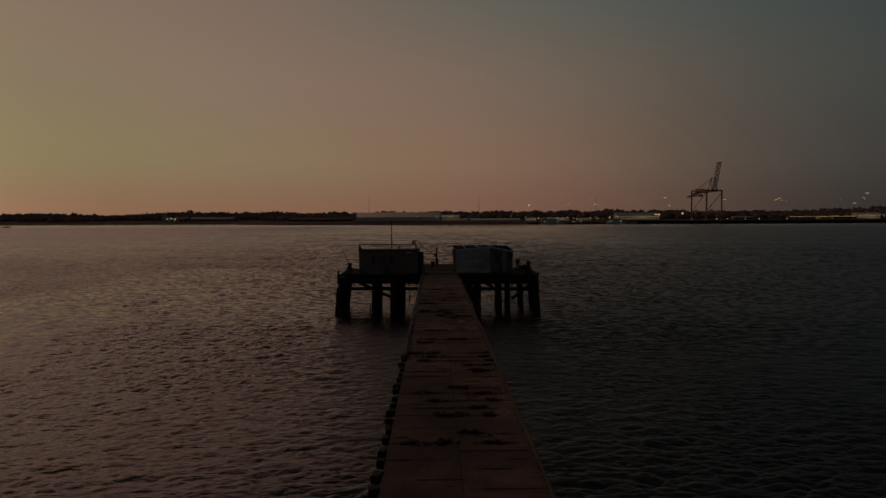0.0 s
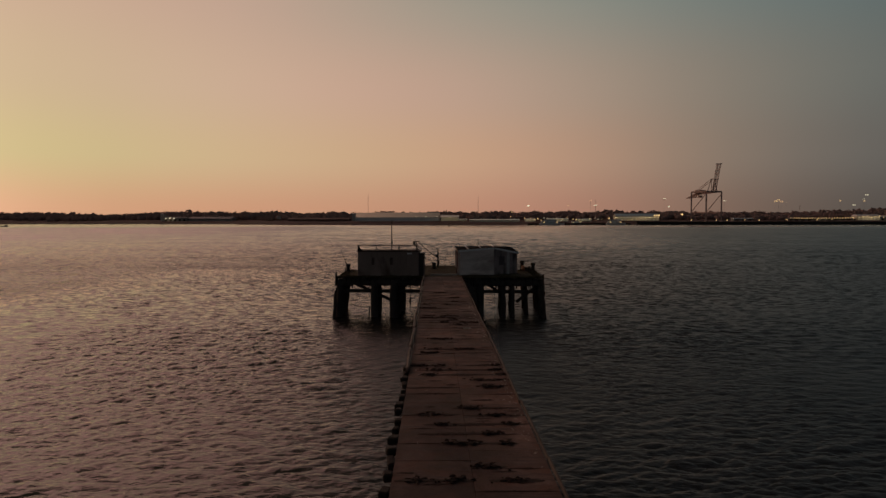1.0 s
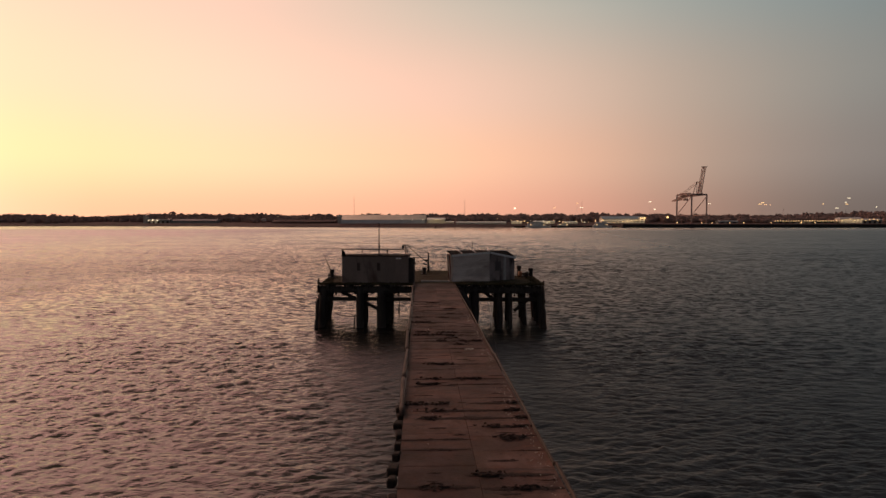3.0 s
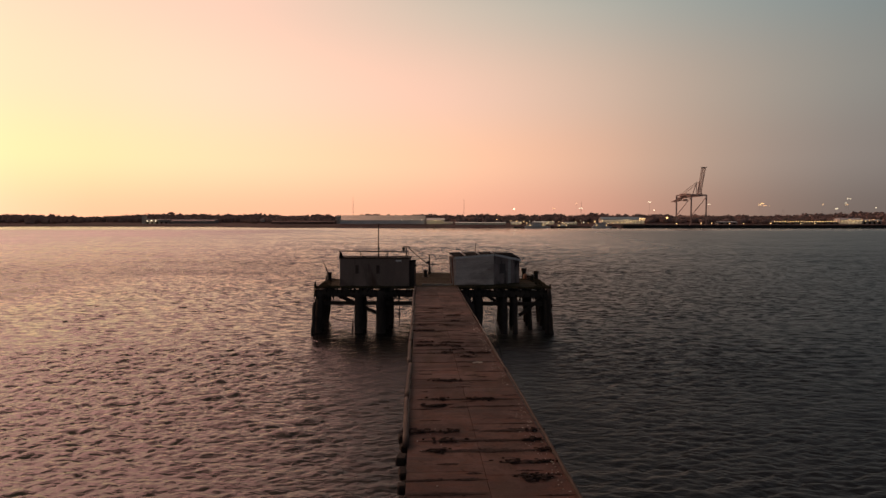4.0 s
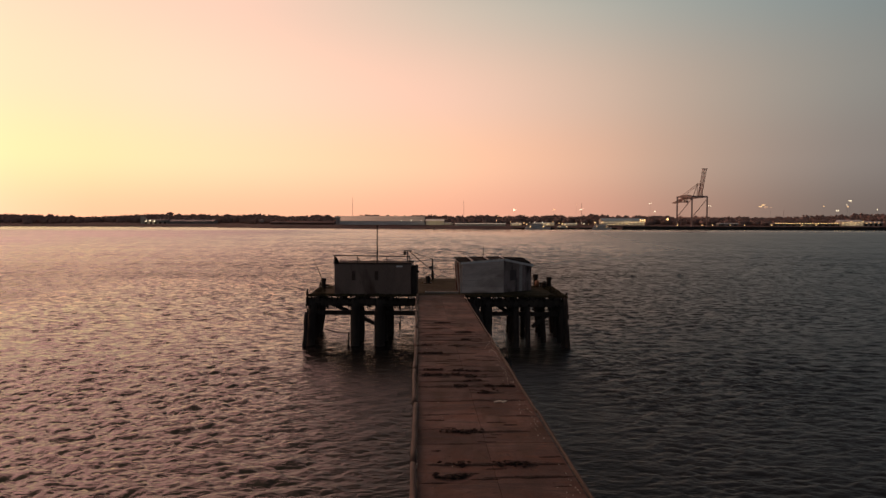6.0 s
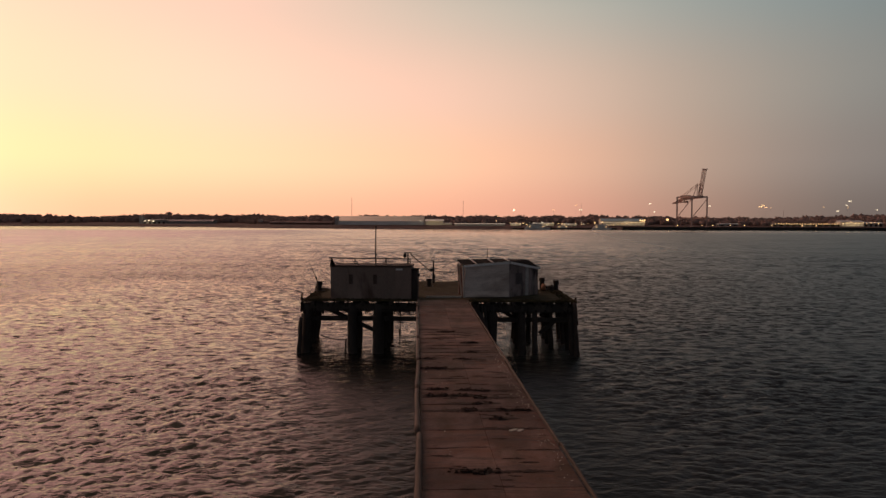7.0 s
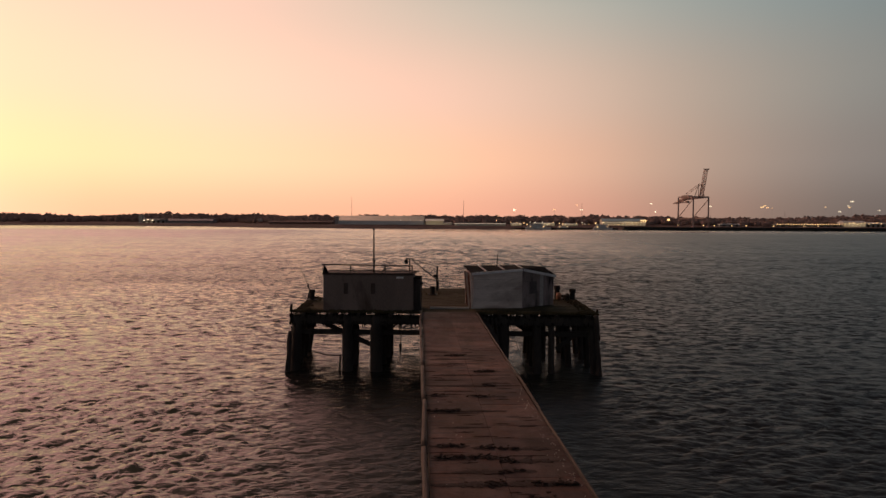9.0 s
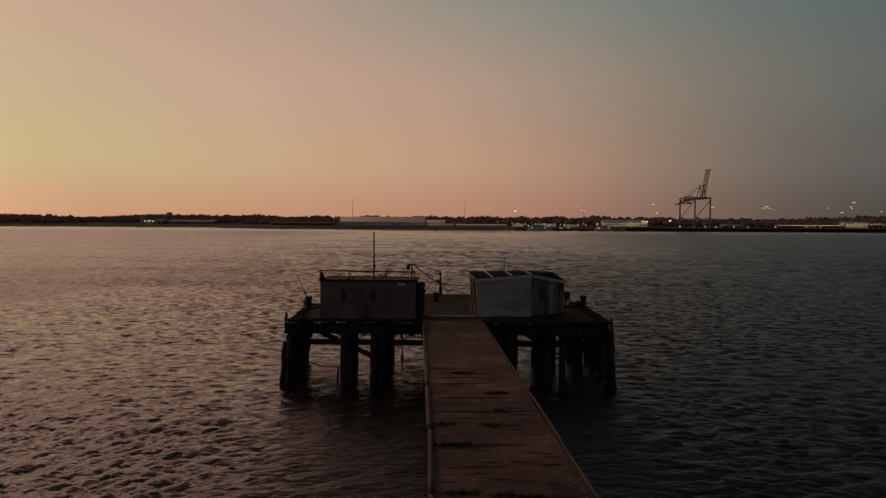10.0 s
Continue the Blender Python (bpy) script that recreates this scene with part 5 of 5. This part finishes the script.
light_post()
for name, a, b, s, r, lab in (("stay_wire", (-0.5, 2.15, 6.36), (0.5, 12, 5.33), 0.02, 0.02, "thin wire from the davit to the light post"),
                              ("stay_rope", (-0.5, 2.15, 6.3), (0.5, 12, 4.35), 0.03, 0.035, "slack rope from the davit to the light post"),
                              ("stay_rope", (0.55, 12, 4.45), (2.75, 4.2, 5.0), 0.03, 0.03, "slack rope from the light post to the pale hut")):
    bm = bmesh.new()
    cable(bm, a, b, s, r, 12)
    tagged(part(name, bm, ROPE), lab, "rope", "stay ropes")

# ---- walkway: rusted plates on girders, square to the shore ----
WALK_TURN = 4.1
WALK_LONG = 92.0


def walkway():
    p = thing("walkway", (0.18, 0.15, DECK), "long rusted steel-plated pier walkway with debris along its joints", "walkway", kind="structure", turn=WALK_TURN)
    for x in (0.22, 1.5, 2.78):
        bm = bmesh.new()
        beam(bm, (x, -WALK_LONG, -0.36), (x, -0.2, -0.36), 0.22, 0.5)
        part("girder", bm, TIMBER, p)
    for k in range(int(WALK_LONG / 9)):
        y = -7.5 - 9 * k
        bm = bmesh.new()
        beam(bm, (-0.05, y, -0.78), (3.05, y, -0.78), 0.36, 0.34, 0.03)
        part("crosshead", bm, TIMBER, p)
        for x in (0.35, 2.65):
            bm = bmesh.new()
            tube(bm, (x, y, -5.2), (x, y, -0.9), 0.24, 0.22, 12, 8, 0.2, k + x)
            part("pile", bm, TIMBER, p, smooth=True)
    # round timber rail along the open side, in lengths
    rng = random.Random(8)
    y = -0.3
    while y > -33:
        n = rng.uniform(3.5, 5.5)
        bm = bmesh.new()
        a, b = (-0.06 + rng.uniform(-0.04, 0.03), y, 0.07), (-0.06 + rng.uniform(-0.04, 0.03), y - n + 0.06, 0.07)
        tube(bm, b, a, 0.068, 0.06, 10, 8, 0.25, y)
        part("rail_timber", bm, RAILWOOD, p, smooth=True)
        y -= n
    # blocks where the rail is gone
    for k in range(26):
        bm = bmesh.new()
        box(bm, (-0.085 + rng.uniform(-0.03, 0.03), -34.1 - 0.68 * k + rng.uniform(-0.06, 0.06), -0.06 + rng.uniform(-0.03, 0.02)), (0.18 + rng.uniform(-0.04, 0.06), 0.3 + rng.uniform(-0.08, 0.08), 0.17), rng.uniform(-14, 14), 0.03, rng.uniform(-8, 8))
        part("timber_block", bm, CRUST, p)
    # kerb on the other side, in lengths
    y = -0.9
    while y > -WALK_LONG:
        n = rng.uniform(2.8, 4.2)
        bm = bmesh.new()
        beam(bm, (3.04 + rng.uniform(-0.02, 0.02), y, 0.05), (3.04 + rng.uniform(-0.02, 0.02), y - n + 0.03, 0.03), 0.055, 0.08, 0.012)
        part("kerb", bm, RAILWOOD, p)
        y -= n
    return p


WALK = walkway()
# steel plates in two columns
rng = random.Random(21)
joints = []
for side in (0, 1):
    y = -0.1
    while y > -WALK_LONG:
        n = rng.choice((0.95, 1.0, 1.05, 1.2))
        bm = bmesh.new()
        box(bm, (0.755 + 1.5 * side, y - n / 2, -0.055 + rng.uniform(-0.003, 0.003)), (1.494, n - 0.004, 0.11), 0, 0.003)
        ob = part("plate", bm, PLATE, WALK)
        joints.append((side, y - n))
        y -= n
# debris and weed gathered on the joints
weed = []


def weed_line(x0, x1, y, thick):
    x = x0
    while x < x1:
        mid = 1 - abs((x - x0) / max(0.05, x1 - x0) * 2 - 1) ** 2
        k = 0.5 + 0.5 * noise.noise(Vector((x * 3.1, y * 5, 0)))
        sx = rng.uniform(0.05, 0.1)
        weed.append(((x, y + rng.uniform(-0.008, 0.008), 0.002), (sx * 1.25, (0.02 + 0.038 * k * mid) * thick, 0.005 + 0.006 * k * mid * thick), x * 9 + y, 0.8))
        if k * mid > 0.3:
            for j in range(int(2 + 5 * k * mid * thick)):
                g = 0.03 * k * thick
                weed.append(((x + rng.gauss(0, 0.05), y + rng.gauss(0, g), 0.003 + abs(rng.gauss(0, 0.004))), (rng.uniform(0.02, 0.055), rng.uniform(0.010, 0.028), rng.uniform(0.003, 0.008)), x * 5 + j, 0.8))
        x += sx * 0.8


# where it lies thickest, lengthwise and across
WEED_OUTER = [(-29.07, 0.9, 2.55, 1.2), (-31.14, 0.27, 2.95, 1), (-31.76, 0.4, 0.91, 1.2), (-31.81, 1.33, 2.95, 0.8), (-33.82, 1.72, 2.95, 1.2), (-33.86, 0.08, 1.05, 0.9), (-34.49, 0.3, 2.95, 1.1), (-35.12, 0.3, 2.97, 1.5), (-35.8, 1.91, 2.84, 1.4), (-35.86, 0.65, 1.02, 0.8), (-36.61, 2.22, 2.79, 1.2), (-36.65, 0.04, 1.46, 0.8), (-37.3, 0.1, 1.42, 0.7), (-37.97, 1.84, 2.3, 0.8), (-38.7, 1.33, 2.86, 1.4), (-39.24, 0.21, 1.4, 1.4), (-39.33, 1.61, 2.96, 1.5), (-40.02, 0.61, 2.97, 1.5), (-40.68, 0.47, 2.23, 1.5), (-41.33, 1.02, 2.53, 1.3), (-42.65, 1.71, 2.15, 1.1), (-43.3, 0.13, 1.51, 1.3), (-43.33, 1.87, 2.77, 1.5)]
WEED_INNER = [(-11.82, 0.12, 1.25, 0.6), (-12.54, 0.16, 2.27, 0.9), (-13.14, 0.15, 1.83, 0.7), (-13.95, 0.27, 1.95, 0.7), (-15.21, 1.75, 2.57, 1.2), (-15.72, 0.27, 2.8, 0.8), (-16.4, 0.2, 1.3, 0.5), (-17.14, 0.2, 3, 1), (-17.8, 0.3, 1.44, 0.5), (-18.28, 0.32, 0.66, 1.5), (-18.42, 1.46, 2.35, 1), (-19.89, 0.17, 2.15, 0.9), (-21.29, 0.33, 1.52, 0.8), (-22.63, 0.14, 0.86, 1), (-22.76, 1.02, 1.42, 0.9), (-22.85, 1.7, 2.67, 1.1), (-23.39, 0.12, 1.62, 1.3), (-23.61, 1.6, 2.9, 1), (-24.19, 0.54, 2.17, 1.1), (-24.84, 0.08, 2.67, 1.2), (-25.56, 1.58, 2.42, 1), (-26.38, 1.24, 2.95, 0.8)]
for y, x0, x1, thick in WEED_OUTER + WEED_INNER:
    weed_line(x0, x1, y, thick * (2.9 if y > -27 else 1.8))
    if thick > 0.85:
        # tufts standing on the line
        for j in range(rng.randint(1, 3)):
            cx, n = rng.uniform(x0, x1), rng.randint(14, 26)
            for k in range(n):
                weed.append(((cx + rng.gauss(0, 0.13), y + rng.gauss(0, 0.06), 0.006 + rng.random() * 0.045), (rng.uniform(0.025, 0.07), rng.uniform(0.02, 0.045), rng.uniform(0.01, 0.026)), cx * 7 + k, 0.8))
# thin traces on the other joints
for side, y in joints:
    if y < -60 or (y > -11 and rng.random() < 0.9) or (y > -44 and rng.random() < 0.55):
        continue
    a = 0.02 + rng.random() ** 2.0 * 0.9
    b = min(1.5, a + rng.uniform(0.3, 1.6))
    weed_line(a + 1.5 * side, b + 1.5 * side, y, rng.choice((0.3, 0.35, 0.45)) if y > -44 else rng.choice((0.5, 0.9, 1.3)))
for k in range(120):
    y = -10.8 - 44 * rng.random() ** 1.25
    x0 = rng.uniform(0.1, 2.7)
    weed_line(x0, min(2.95, x0 + rng.uniform(0.05, 0.4)), y, rng.uniform(0.3, 0.9))
weed_line(0.5, 2.9, -5.9, 0.7)
weed_line(0.9, 1.3, -2.2, 0.8)
weed_line(1.5, 1.75, -2.3, 1.0)
lumps("weed_debris", weed, WEED, WALK, "dark brown weed and debris")
shells = []
for k in range(260):
    c = rng.choice((-19, -23.5, -28, -33.5, -35, -37, -40))
    y, x = c + rng.gauss(0, 1.0), 2.93 - abs(rng.gauss(0, 0.16))
    if rng.random() < 0.1:
        x = rng.uniform(0.1, 0.8)
    shells.append(((x, y, 0.006), (rng.uniform(0.006, 0.018), rng.uniform(0.006, 0.018), 0.007), k * 1.9, 0.6))
lumps("shell_litter", shells, SHELL, WALK, "scattered broken shells")
bm = bmesh.new()
for k in range(5):
    lump(bm, (2.12 + 0.06 * k, -26.55 + 0.04 * (k % 3), 0.008), (0.06, 0.055, 0.018), k * 4.0, 1, 0.5)
part("white_rag", bm, SHELL, WALK, "small white rag")
